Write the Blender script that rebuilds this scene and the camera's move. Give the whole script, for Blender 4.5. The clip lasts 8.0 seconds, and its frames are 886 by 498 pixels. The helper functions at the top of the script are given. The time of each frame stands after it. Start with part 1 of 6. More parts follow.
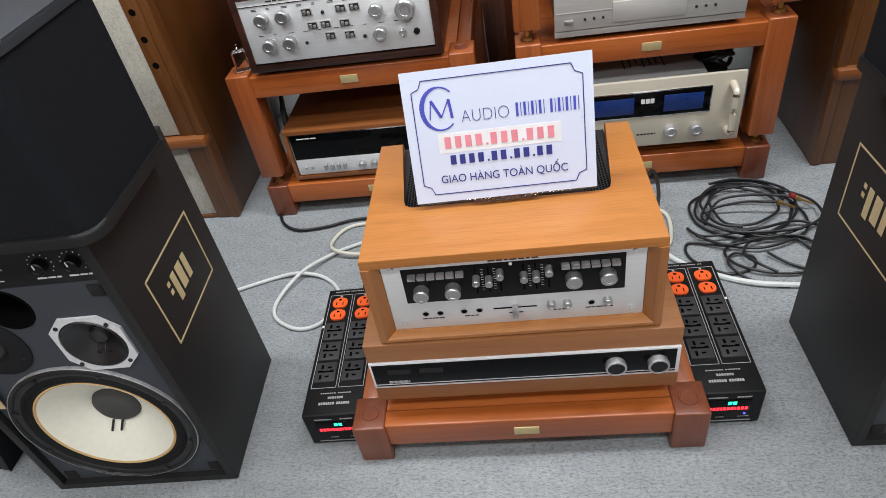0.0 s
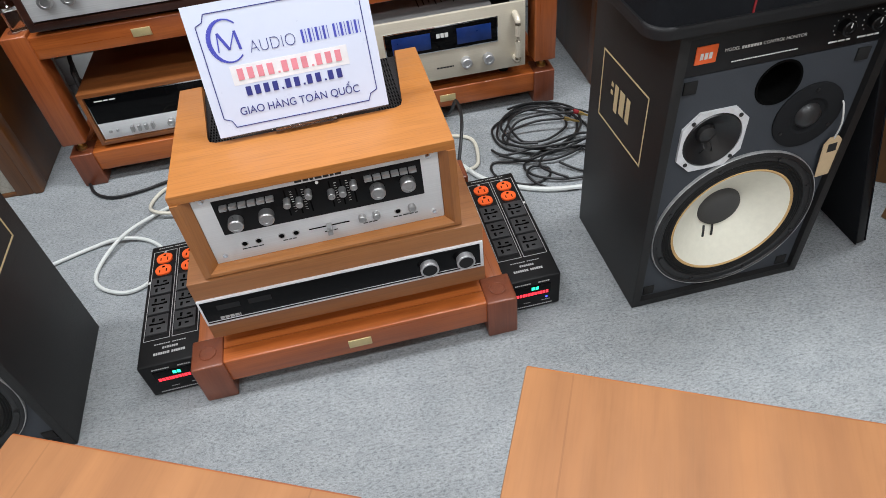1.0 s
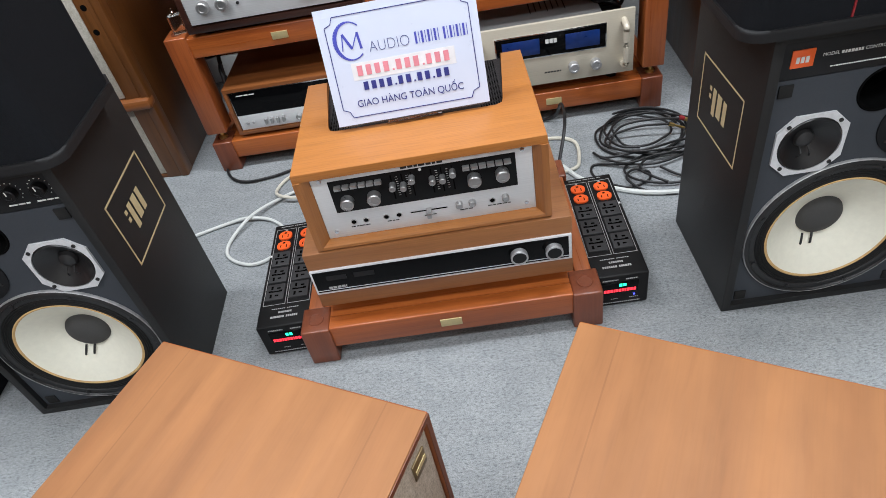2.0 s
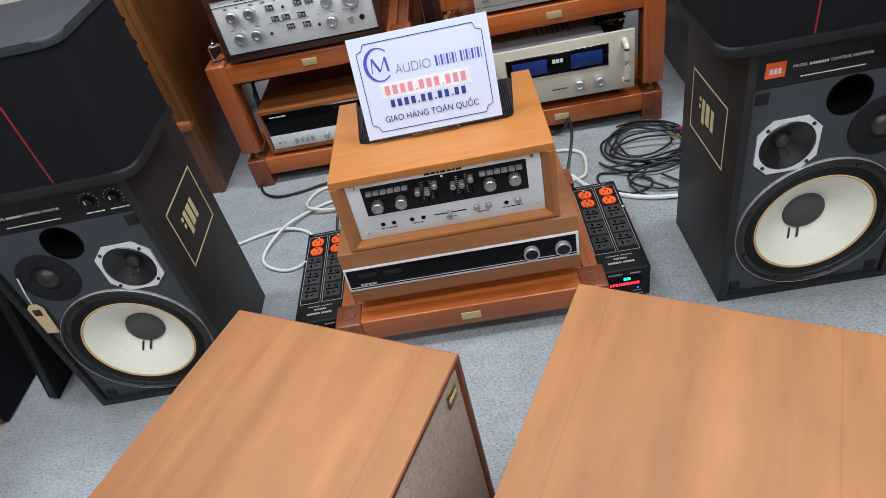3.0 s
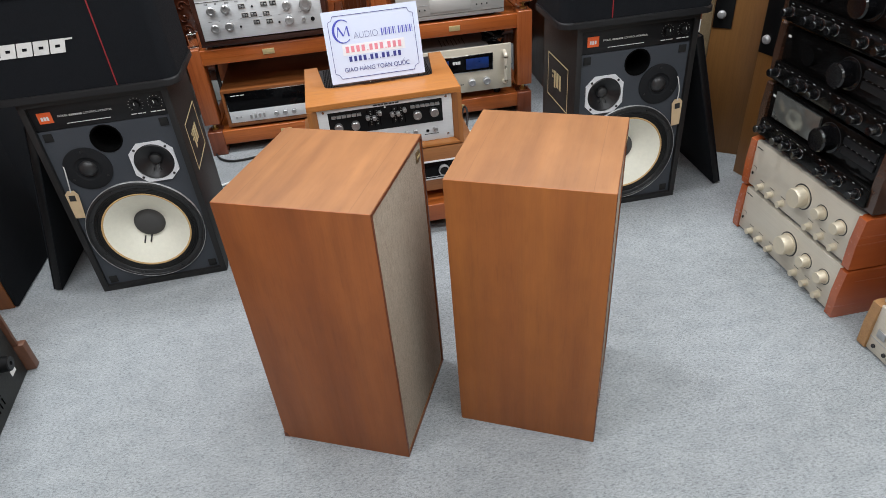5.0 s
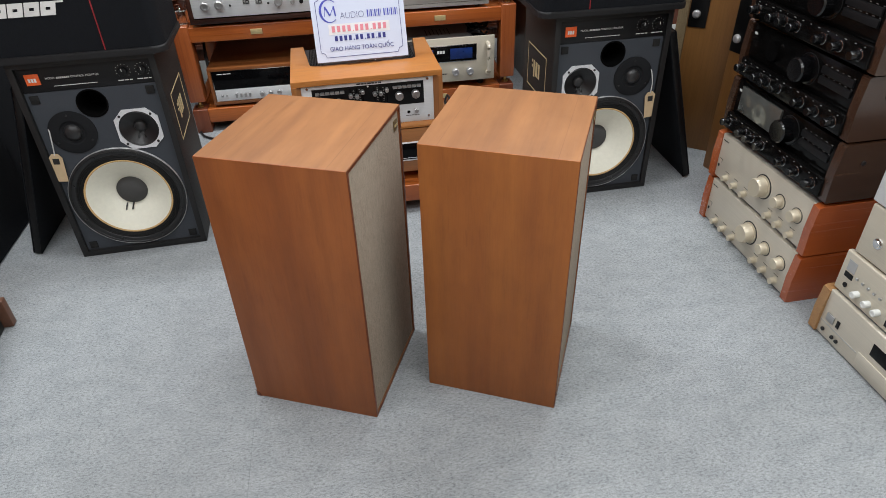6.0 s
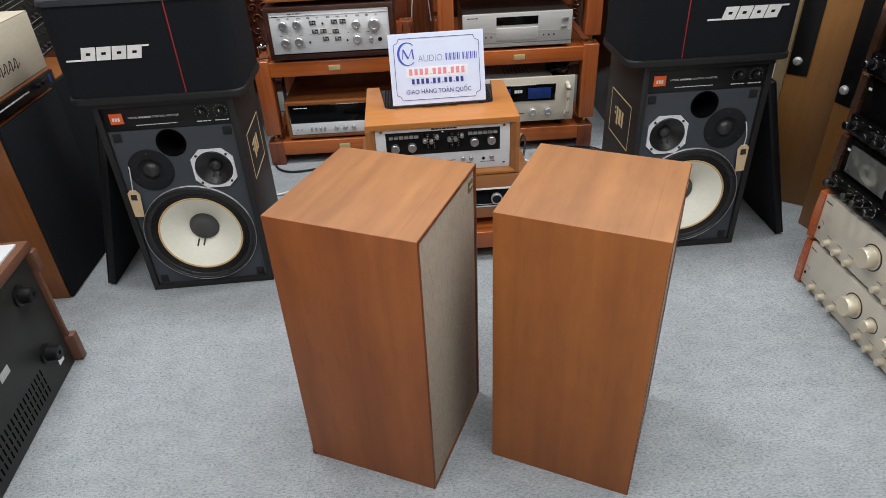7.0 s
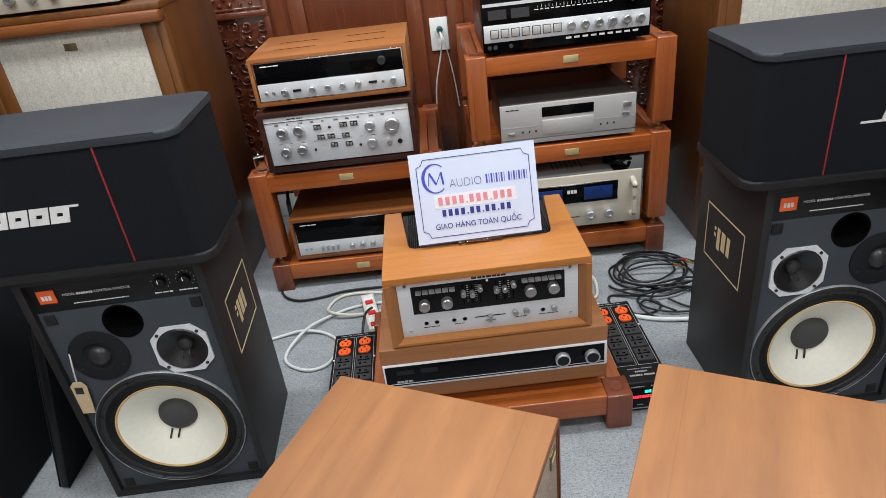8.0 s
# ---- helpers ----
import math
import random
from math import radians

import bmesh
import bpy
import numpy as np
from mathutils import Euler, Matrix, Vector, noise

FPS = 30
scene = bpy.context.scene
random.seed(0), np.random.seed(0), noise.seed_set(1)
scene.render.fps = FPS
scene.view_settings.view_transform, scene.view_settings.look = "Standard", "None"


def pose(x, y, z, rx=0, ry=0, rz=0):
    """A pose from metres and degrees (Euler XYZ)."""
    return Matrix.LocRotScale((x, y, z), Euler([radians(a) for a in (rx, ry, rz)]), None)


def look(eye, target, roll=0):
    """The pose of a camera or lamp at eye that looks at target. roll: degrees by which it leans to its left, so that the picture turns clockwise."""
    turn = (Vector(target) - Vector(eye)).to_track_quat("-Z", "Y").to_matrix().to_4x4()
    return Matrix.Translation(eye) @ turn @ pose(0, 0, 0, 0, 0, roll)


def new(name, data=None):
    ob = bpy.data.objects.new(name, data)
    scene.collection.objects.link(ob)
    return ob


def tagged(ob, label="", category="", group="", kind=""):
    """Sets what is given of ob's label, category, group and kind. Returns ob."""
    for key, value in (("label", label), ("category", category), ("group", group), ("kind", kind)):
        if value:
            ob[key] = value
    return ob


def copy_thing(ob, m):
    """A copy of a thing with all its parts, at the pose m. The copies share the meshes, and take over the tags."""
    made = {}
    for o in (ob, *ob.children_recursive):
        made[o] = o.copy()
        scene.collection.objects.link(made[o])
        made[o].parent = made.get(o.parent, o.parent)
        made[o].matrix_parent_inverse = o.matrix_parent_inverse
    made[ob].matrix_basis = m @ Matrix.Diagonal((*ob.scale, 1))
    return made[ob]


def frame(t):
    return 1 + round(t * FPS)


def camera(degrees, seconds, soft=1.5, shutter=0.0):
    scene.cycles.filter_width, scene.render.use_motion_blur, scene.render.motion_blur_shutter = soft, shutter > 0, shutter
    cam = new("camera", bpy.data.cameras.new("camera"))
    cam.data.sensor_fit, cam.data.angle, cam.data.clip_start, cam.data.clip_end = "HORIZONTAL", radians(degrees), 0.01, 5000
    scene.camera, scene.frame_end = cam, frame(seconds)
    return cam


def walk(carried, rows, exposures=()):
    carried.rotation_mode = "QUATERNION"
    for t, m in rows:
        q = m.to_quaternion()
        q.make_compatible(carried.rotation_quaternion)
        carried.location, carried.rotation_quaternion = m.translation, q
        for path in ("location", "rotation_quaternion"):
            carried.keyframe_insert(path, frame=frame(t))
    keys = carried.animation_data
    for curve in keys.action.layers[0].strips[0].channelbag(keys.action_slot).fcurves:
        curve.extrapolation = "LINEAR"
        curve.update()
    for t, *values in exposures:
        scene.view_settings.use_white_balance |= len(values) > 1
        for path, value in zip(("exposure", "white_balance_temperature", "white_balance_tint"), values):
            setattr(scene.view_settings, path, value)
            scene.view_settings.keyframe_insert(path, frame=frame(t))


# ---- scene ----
cam = camera(68.9, 8.0, 0.75)
PATH = [
    (0, (0.034, 0.045, 1.056), (-0.239, 1.557, -0.224), -10.5),
    (0.5, (0.033, -0.005, 1.077), (0.074, 1.523, -0.213), -6.7),
    (1, (0.093, -0.074, 1.04), (0.253, 1.342, -0.363), -6.9),
    (1.5, (0.115, -0.149, 1.055), (0.128, 1.3, -0.323), -9.8),
    (2, (0.116, -0.167, 1.067), (-0.051, 1.305, -0.277), -12.1),
    (2.2, (0.107, -0.152, 1.06), (-0.127, 1.271, -0.326), -14.1),
    (3.3, (0.111, -0.396, 1.154), (-0.065, 1.144, -0.111), -14.1),
    (3.5, (0.073, -0.46, 1.16), (-0.04, 1.075, -0.117), -12.8),
    (4, (-0.051, -0.663, 1.16), (0.017, 0.946, -0.027), -8.0),
    (4.5, (-0.055, -0.807, 1.173), (0.123, 0.777, -0.034), -7.1),
    (5, (-0.064, -1.009, 1.152), (0.117, 0.611, -0.006), -5.0),
    (5.2, (-0.071, -1.062, 1.14), (0.094, 0.561, -0.018), -3.8),
    (6.3, (-0.052, -1.1, 1.123), (0.194, 0.516, -0.03), -1.5),
    (6.5, (-0.05, -1.098, 1.127), (0.157, 0.523, -0.025), -2.3),
    (7, (-0.057, -0.985, 1.157), (-0.016, 0.687, 0.059), -2.8),
    (7.5, (-0.096, -0.727, 1.198), (-0.113, 1.01, 0.207), -5.6),
    (8, (-0.054, -0.415, 1.155), (-0.099, 1.333, 0.185), -6.9),
]
EXPOSURE = [(0, 0.0, 6500, 10), (1.0, 0.07, 6420, 10), (2.2, 0.05, 6300, 10), (3.5, 0.02, 6180, 10), (4.0, 0.03, 6200, 10), (4.5, 0.06, 6350, 10),
            (5.2, 0.03, 6450, 10), (6.3, -0.13, 6540, 10), (6.8, -0.11, 6520, 10), (7.5, -0.04, 6400, 10), (8.0, -0.03, 6380, 10)]
walk(cam, [(t, look(eye, target, roll)) for t, eye, target, roll in PATH], EXPOSURE)

# ---- light ----
world = bpy.data.worlds.new("world")
scene.world = world
world.use_nodes = True
world.node_tree.nodes["Background"].inputs[0].default_value = (0.9, 0.95, 1.0, 1)
world.node_tree.nodes["Background"].inputs[1].default_value = 0.05
LAMP_WATTS = {0.95: 45.0, -0.45: 25.0, -1.85: 25.0}


def ceiling_lamp(x, y):
    lamp = bpy.data.lights.new("ceiling_lamp", "AREA")
    lamp.shape, lamp.size, lamp.size_y, lamp.energy, lamp.color = "RECTANGLE", 1.15, 0.28, LAMP_WATTS[y], (0.93, 0.97, 1.0)
    ob = new("ceiling_lamp", lamp)
    ob.matrix_world = pose(x, y, 2.70)


LAMPS = [(-0.95, 0.95), (0.95, 0.95), (-0.95, -0.45), (0.95, -0.45), (-0.95, -1.85), (0.95, -1.85)]
for spot in LAMPS:
    ceiling_lamp(*spot)

# ---- materials ----


def nodes_of(name):
    m = bpy.data.materials.new(name)
    m.use_nodes = True
    nt = m.node_tree
    return m, nt, nt.nodes["Principled BSDF"]


def rgb(c):
    return (c[0], c[1], c[2], 1.0)


def link_bump(nt, bsdf, height, strength, distance):
    b = nt.nodes.new("ShaderNodeBump")
    b.inputs["Strength"].default_value, b.inputs["Distance"].default_value = strength, distance
    nt.links.new(height, b.inputs["Height"])
    nt.links.new(b.outputs["Normal"], bsdf.inputs["Normal"])


def coords(nt, scale=(1, 1, 1), shift=True):
    tc = nt.nodes.new("ShaderNodeTexCoord")
    mp = nt.nodes.new("ShaderNodeMapping")
    mp.inputs["Scale"].default_value = scale
    nt.links.new(tc.outputs["Object"], mp.inputs["Vector"])
    if shift:
        info = nt.nodes.new("ShaderNodeObjectInfo")
        mul = nt.nodes.new("ShaderNodeMath")
        mul.operation = "MULTIPLY"
        mul.inputs[1].default_value = 37.0
        nt.links.new(info.outputs["Random"], mul.inputs[0])
        nt.links.new(mul.outputs[0], mp.inputs["Location"])
    return mp.outputs["Vector"]


def noise_of(nt, vec, scale, detail=3.0, rough=0.55):
    n = nt.nodes.new("ShaderNodeTexNoise")
    n.inputs["Scale"].default_value, n.inputs["Detail"].default_value, n.inputs["Roughness"].default_value = scale, detail, rough
    nt.links.new(vec, n.inputs["Vector"])
    return n.outputs["Fac"]


def ramp_of(nt, fac, stops):
    r = nt.nodes.new("ShaderNodeValToRGB")
    el = r.color_ramp.elements
    while len(el) < len(stops):
        el.new(0.5)
    for e, (p, c) in zip(el, stops):
        e.position, e.color = p, rgb(c)
    nt.links.new(fac, r.inputs["Fac"])
    return r.outputs["Color"]


def mix_of(nt, a, b, fac, kind="MIX"):
    m = nt.nodes.new("ShaderNodeMix")
    m.data_type, m.blend_type = "RGBA", kind
    nt.links.new(a, m.inputs[6])
    nt.links.new(b, m.inputs[7])
    if isinstance(fac, float):
        m.inputs[0].default_value = fac
    else:
        nt.links.new(fac, m.inputs[0])
    return m.outputs[2]


def plain(name, color, rough=0.5, metal=0.0, vary=0.12, grain=60.0, bump=0.0, coat=0.0, emit=0.0, spec=0.5):
    """A surface of one colour with slight unevenness at two scales."""
    m, nt, b = nodes_of(name)
    vec = coords(nt)
    big, fine = noise_of(nt, vec, 6.0, 2.0), noise_of(nt, vec, grain, 4.0)
    lo, hi = [c * (1 - vary) for c in color], [min(1.0, c * (1 + vary)) for c in color]
    ca, cb = ramp_of(nt, big, [(0.3, lo), (0.7, hi)]), ramp_of(nt, fine, [(0.3, lo), (0.7, hi)])
    nt.links.new(mix_of(nt, ca, cb, 0.5), b.inputs["Base Color"])
    rr = nt.nodes.new("ShaderNodeMapRange")
    rr.inputs[3].default_value, rr.inputs[4].default_value = max(0.02, rough - 0.08), min(1.0, rough + 0.08)
    nt.links.new(fine, rr.inputs[0])
    nt.links.new(rr.outputs[0], b.inputs["Roughness"])
    b.inputs["Metallic"].default_value = metal
    b.inputs["Specular IOR Level"].default_value = spec
    b.inputs["Coat Weight"].default_value = coat
    b.inputs["Coat Roughness"].default_value = 0.12
    if bump:
        link_bump(nt, b, fine, bump, 0.001)
    if emit:
        b.inputs["Emission Color"].default_value = rgb(color)
        b.inputs["Emission Strength"].default_value = emit
    return m


def wood(name, light, mid, dark, axis, rough=0.4, coat=0.15, bands=9.0, pores=0.35, streaks=0.45, length=0.7, figure=0.0, leaf=0.0, joint=0.0):
    """Veneer with the grain along one axis: broad strips, fine streaks and pores; leaf: tonal bands; joint: distance of two veneer joints from the middle."""
    m, nt, b = nodes_of(name)

    def along(across, lengthwise):
        return tuple(lengthwise if k == axis else across for k in "xyz")

    broad = noise_of(nt, coords(nt, along(bands, length)), 1.0, 3.0, 0.6)
    streak = noise_of(nt, coords(nt, along(90.0, 2.2)), 1.0, 5.0, 0.65)
    pore = noise_of(nt, coords(nt, along(420.0, 16.0)), 1.0, 2.0, 0.5)
    ca = ramp_of(nt, broad, [(0.30, dark), (0.50, mid), (0.70, light)])
    cb = ramp_of(nt, streak, [(0.34, dark), (0.52, mid), (0.72, light)])
    cc = ramp_of(nt, pore, [(0.38, [0.55] * 3), (0.50, [1.0] * 3)])
    col = mix_of(nt, mix_of(nt, ca, cb, streaks), cc, pores, "MULTIPLY")
    if figure:
        cloud = noise_of(nt, coords(nt, along(9.0, 3.4)), 1.0, 2.0, 0.5)
        fleck = noise_of(nt, coords(nt, along(30.0, 7.0)), 1.0, 3.0, 0.6)
        cd = ramp_of(nt, cloud, [(0.30, [0.86, 0.85, 0.83]), (0.52, [0.98] * 3), (0.72, [1.10, 1.10, 1.09])])
        ce = ramp_of(nt, fleck, [(0.28, [0.89] * 3), (0.48, [1.0] * 3), (0.72, [1.05] * 3)])
        col = mix_of(nt, mix_of(nt, col, cd, figure, "MULTIPLY"), ce, figure, "MULTIPLY")
    if leaf:
        band = noise_of(nt, coords(nt, along(34.0, 0.35)), 1.0, 1.0, 0.4)
        flame = noise_of(nt, coords(nt, along(70.0, 11.0)), 1.0, 3.0, 0.6)
        blot = noise_of(nt, coords(nt, along(30.0, 16.0)), 1.0, 3.0, 0.6)
        cf = ramp_of(nt, band, [(0.34, [0.84, 0.82, 0.80]), (0.48, [0.98] * 3), (0.64, [1.10, 1.09, 1.07])])
        cg = ramp_of(nt, flame, [(0.30, [0.80, 0.77, 0.74]), (0.42, [0.98] * 3), (0.54, [1.0] * 3), (0.68, [1.10, 1.09, 1.08])])
        ch = ramp_of(nt, blot, [(0.32, [0.88, 0.86, 0.84]), (0.50, [1.0] * 3), (0.68, [1.09] * 3)])
        for tone in (cf, cg, ch):
            col = mix_of(nt, col, tone, leaf, "MULTIPLY")
    if joint:
        tc, sep = nt.nodes.new("ShaderNodeTexCoord"), nt.nodes.new("ShaderNodeSeparateXYZ")
        nt.links.new(tc.outputs["Object"], sep.inputs[0])
        out = sep.outputs["X"]
        for op, value in (("ABSOLUTE", 0.0), ("SUBTRACT", joint), ("ABSOLUTE", 0.0), ("LESS_THAN", 0.0007)):
            node = nt.nodes.new("ShaderNodeMath")
            node.operation = op
            node.inputs[1].default_value = value
            nt.links.new(out, node.inputs[0])
            out = node.outputs[0]
        col = mix_of(nt, col, ramp_of(nt, out, [(0.0, [1.0] * 3), (1.0, [0.74, 0.71, 0.68])]), 0.55, "MULTIPLY")
    nt.links.new(col, b.inputs["Base Color"])
    rr = nt.nodes.new("ShaderNodeMapRange")
    rr.inputs[3].default_value, rr.inputs[4].default_value = rough - 0.1, rough + 0.12
    nt.links.new(streak, rr.inputs[0])
    nt.links.new(rr.outputs[0], b.inputs["Roughness"])
    b.inputs["Coat Weight"].default_value, b.inputs["Coat Roughness"].default_value = coat, 0.25
    link_bump(nt, b, pore, 0.12, 0.0006)
    return m


def brushed(name, color, rough=0.34, axis="x", metal=0.85):
    m, nt, b = nodes_of(name)
    fine = noise_of(nt, coords(nt, tuple(6.0 if k == axis else 700.0 for k in "xyz")), 1.0, 2.0)
    big = noise_of(nt, coords(nt), 5.0, 2.0)
    lo, hi = [c * 0.9 for c in color], [min(1, c * 1.06) for c in color]
    nt.links.new(mix_of(nt, ramp_of(nt, fine, [(0.3, lo), (0.7, hi)]), ramp_of(nt, big, [(0.3, lo), (0.7, hi)]), 0.4), b.inputs["Base Color"])
    b.inputs["Metallic"].default_value, b.inputs["Roughness"].default_value = metal, rough
    link_bump(nt, b, fine, 0.05, 0.0003)
    return m


def cloth(name, dark, light, scale=700.0, rough=0.95, bump=0.5, slub=0.0, spec=0.25):
    m, nt, b = nodes_of(name)
    vec = coords(nt)
    weave = noise_of(nt, vec, scale, 2.0, 0.7)
    coarse = noise_of(nt, coords(nt, (3.0, 3.0, 1.0)), scale * 0.12, 3.0, 0.7)
    col = mix_of(nt, ramp_of(nt, weave, [(0.32, dark), (0.66, light)]), ramp_of(nt, coarse, [(0.3, dark), (0.65, light)]), 0.25 + slub)
    nt.links.new(col, b.inputs["Base Color"])
    b.inputs["Roughness"].default_value = rough
    b.inputs["Specular IOR Level"].default_value = spec
    link_bump(nt, b, weave, bump, 0.001)
    return m


def carpet_material():
    """Grey-blue loop pile: short dashes of dark and light yarn, soft wear patches."""
    m, nt, b = nodes_of("carpet_pile")
    dash = noise_of(nt, coords(nt, (125.0, 250.0, 250.0), False), 1.0, 3.0, 0.7)
    tuft = noise_of(nt, coords(nt, (1, 1, 1), False), 520.0, 3.0, 0.7)
    wear = noise_of(nt, coords(nt, (1, 1, 1), False), 2.2, 4.0, 0.6)
    mottle = noise_of(nt, coords(nt, (14.0, 26.0, 20.0), False), 1.0, 5.0, 0.65)
    ca = ramp_of(nt, dash, [(0.35, (0.132, 0.143, 0.151)), (0.47, (0.296, 0.313, 0.325)), (0.64, (0.410, 0.428, 0.442))])
    cb = ramp_of(nt, tuft, [(0.34, (0.120, 0.129, 0.136)), (0.66, (0.478, 0.499, 0.514))])
    cw = ramp_of(nt, wear, [(0.3, (0.88, 0.88, 0.87)), (0.68, (1.0, 1.0, 1.0))])
    cm = ramp_of(nt, mottle, [(0.36, (0.87, 0.88, 0.885)), (0.60, (1.0, 1.0, 1.0))])
    yarn = mix_of(nt, mix_of(nt, ca, cb, 0.45), cm, 1.0, "MULTIPLY")
    nt.links.new(mix_of(nt, yarn, cw, 1.0, "MULTIPLY"), b.inputs["Base Color"])
    b.inputs["Roughness"].default_value = 1.0
    b.inputs["Specular IOR Level"].default_value = 0.1
    link_bump(nt, b, dash, 0.6, 0.003)
    return m


def glass_material(name, tint=(1, 1, 1), rough=0.03):
    m, nt, b = nodes_of(name)
    b.inputs["Base Color"].default_value = rgb(tint)
    b.inputs["Transmission Weight"].default_value = 1.0
    b.inputs["Roughness"].default_value, b.inputs["IOR"].default_value = rough, 1.45
    return m


CARPET = carpet_material()
TEAK_Z = wood("veneer_teak_upright", (0.370, 0.122, 0.0215), (0.300, 0.092, 0.0165), (0.228, 0.066, 0.0125), "z", 0.54, 0.03, 8.0, 0.10, 0.10, 1.0, 0.6, 0.42)
TEAK_RED_Z = wood("veneer_red_teak_upright", (0.305, 0.091, 0.0200), (0.250, 0.071, 0.0155), (0.192, 0.052, 0.0120), "z", 0.54, 0.03, 8.0, 0.10, 0.08, 1.0, 0.65, 0.46)
TEAK_Y = wood("veneer_teak_top", (0.316, 0.136, 0.0465), (0.271, 0.114, 0.0382), (0.220, 0.088, 0.0295), "y", 0.66, 0.0, 14.0, 0.07, 0.05, 1.6, 0.5, 0.38, 0.108)
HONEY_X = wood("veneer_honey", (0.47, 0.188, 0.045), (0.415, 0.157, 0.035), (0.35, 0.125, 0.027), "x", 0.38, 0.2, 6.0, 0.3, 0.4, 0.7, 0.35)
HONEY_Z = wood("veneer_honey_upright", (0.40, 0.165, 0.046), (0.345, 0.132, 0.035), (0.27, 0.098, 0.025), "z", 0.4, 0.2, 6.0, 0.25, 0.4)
RECEIVER_X = wood("orange_walnut", (0.42, 0.160, 0.043), (0.34, 0.122, 0.032), (0.24, 0.082, 0.022), "x", 0.42, 0.12, 9.0, 0.25, 0.4)
WALNUT_X = wood("veneer_walnut", (0.36, 0.155, 0.055), (0.295, 0.120, 0.040), (0.21, 0.08, 0.028), "x", 0.42, 0.12, 9.0, 0.2, 0.4)
ROSE_X = wood("red_hardwood", (0.48, 0.136, 0.027), (0.38, 0.095, 0.019), (0.24, 0.052, 0.012), "x", 0.3, 0.32, 12.0, 0.25, 0.45, 0.7, 0.5)
ROSE_Z = wood("red_hardwood_upright", (0.42, 0.122, 0.031), (0.33, 0.086, 0.023), (0.21, 0.048, 0.014), "z", 0.3, 0.4, 12.0, 0.25, 0.4, 0.7, 0.5)
ROSE_Y = wood("red_hardwood_deep", (0.45, 0.138, 0.041), (0.36, 0.10, 0.029), (0.235, 0.059, 0.018), "y", 0.3, 0.4, 12.0, 0.2, 0.4, 0.7, 0.5)
BLOCK = wood("dark_red_block", (0.235, 0.066, 0.026), (0.185, 0.049, 0.020), (0.125, 0.032, 0.014), "z", 0.34, 0.3, 12.0, 0.2)
DARKWOOD = wood("dark_rosewood", (0.070, 0.024, 0.014), (0.042, 0.014, 0.009), (0.022, 0.008, 0.005), "x", 0.35, 0.3)
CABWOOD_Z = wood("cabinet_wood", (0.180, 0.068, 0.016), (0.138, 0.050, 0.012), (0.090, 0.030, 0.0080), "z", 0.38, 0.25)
# Cabinet wood toned down: the flank's shade is put into the colour.
CABFLANK_SHADE_Z = wood("cabinet_flank_shaded", (0.142, 0.053, 0.0125), (0.110, 0.040, 0.0095), (0.072, 0.025, 0.0065), "z", 0.36, 0.3)
CABLEDGE = wood("cabinet_ledge", (0.27, 0.094, 0.025), (0.21, 0.068, 0.019), (0.14, 0.042, 0.013), "x", 0.34, 0.3)
TOWERWOOD = wood("tower_wood", (0.315, 0.148, 0.042), (0.256, 0.115, 0.031), (0.182, 0.078, 0.021), "z", 0.45, 0.1, 5.0, 0.2, 0.2, 0.7, 0.4)
CHEEK = wood("lacquered_cheek", (0.40, 0.092, 0.022), (0.35, 0.076, 0.018), (0.28, 0.056, 0.014), "y", 0.24, 0.8, 9.0, 0.12, 0.25)
SIDEWOOD_Z = wood("orange_walnut_flank", (0.255, 0.088, 0.022), (0.200, 0.066, 0.016), (0.130, 0.040, 0.0105), "z", 0.42, 0.2, 7.0, 0.25, 0.35)
# Dark tone for the shaded panel edges and for the chipped corner.
EDGE_SHADE_CHIP = wood("shaded_edge_and_chip", (0.190, 0.054, 0.018), (0.145, 0.039, 0.014), (0.095, 0.025, 0.010), "z", 0.45, 0.1)
DARKCHEEK = wood("dark_gloss_cheek", (0.070, 0.034, 0.018), (0.046, 0.021, 0.012), (0.026, 0.012, 0.007), "y", 0.22, 0.6)
GOLDCHEEK = wood("pale_cheek", (0.42, 0.235, 0.09), (0.35, 0.18, 0.065), (0.26, 0.125, 0.042), "y", 0.4, 0.3)
WALLWOOD = wood("wall_wood", (0.19, 0.055, 0.021), (0.145, 0.039, 0.015), (0.095, 0.025, 0.011), "z", 0.24, 0.5, 4.0, 0.2, 0.2)
CARVED = plain("carved_lacquer", (0.105, 0.029, 0.014), 0.16, 0.0, 0.35, 40.0, 0.1, 0.8)
VINYL = plain("black_vinyl", (0.0150, 0.0148, 0.0150), 0.5, 0.0, 0.25, 380.0, 0.35, spec=0.36)
DARKVINYL = plain("dark_vinyl", (0.0125, 0.0128, 0.0140), 0.5, 0.0, 0.25, 380.0, 0.3, spec=0.3)
BAFFLE = plain("slate_baffle", (0.047, 0.053, 0.063), 0.6, 0.0, 0.14, 300.0, 0.25, spec=0.3)
HEADER = plain("black_header", (0.009, 0.009, 0.010), 0.45, 0.0, 0.15, 100.0, spec=0.3)
PAINT_WHITE = plain("white_ink", (0.72, 0.72, 0.70), 0.5)
DIM_INK = plain("thin_grey_ink", (0.40, 0.40, 0.40), 0.5)
GOLD_INK = plain("gold_ink", (0.66, 0.54, 0.30), 0.42, 0.15)
ORANGE = plain("orange_badge", (0.85, 0.13, 0.025), 0.4)
CONE = plain("cream_cone", (0.83, 0.81, 0.69), 0.7, 0.0, 0.06, 90.0, 0.25)
TAN = plain("tan_edge", (0.62, 0.40, 0.17), 0.7, 0.0, 0.2)
SURROUND = plain("black_surround", (0.009, 0.009, 0.009), 0.7, 0.0, 0.4, 200.0, 0.4, spec=0.25)
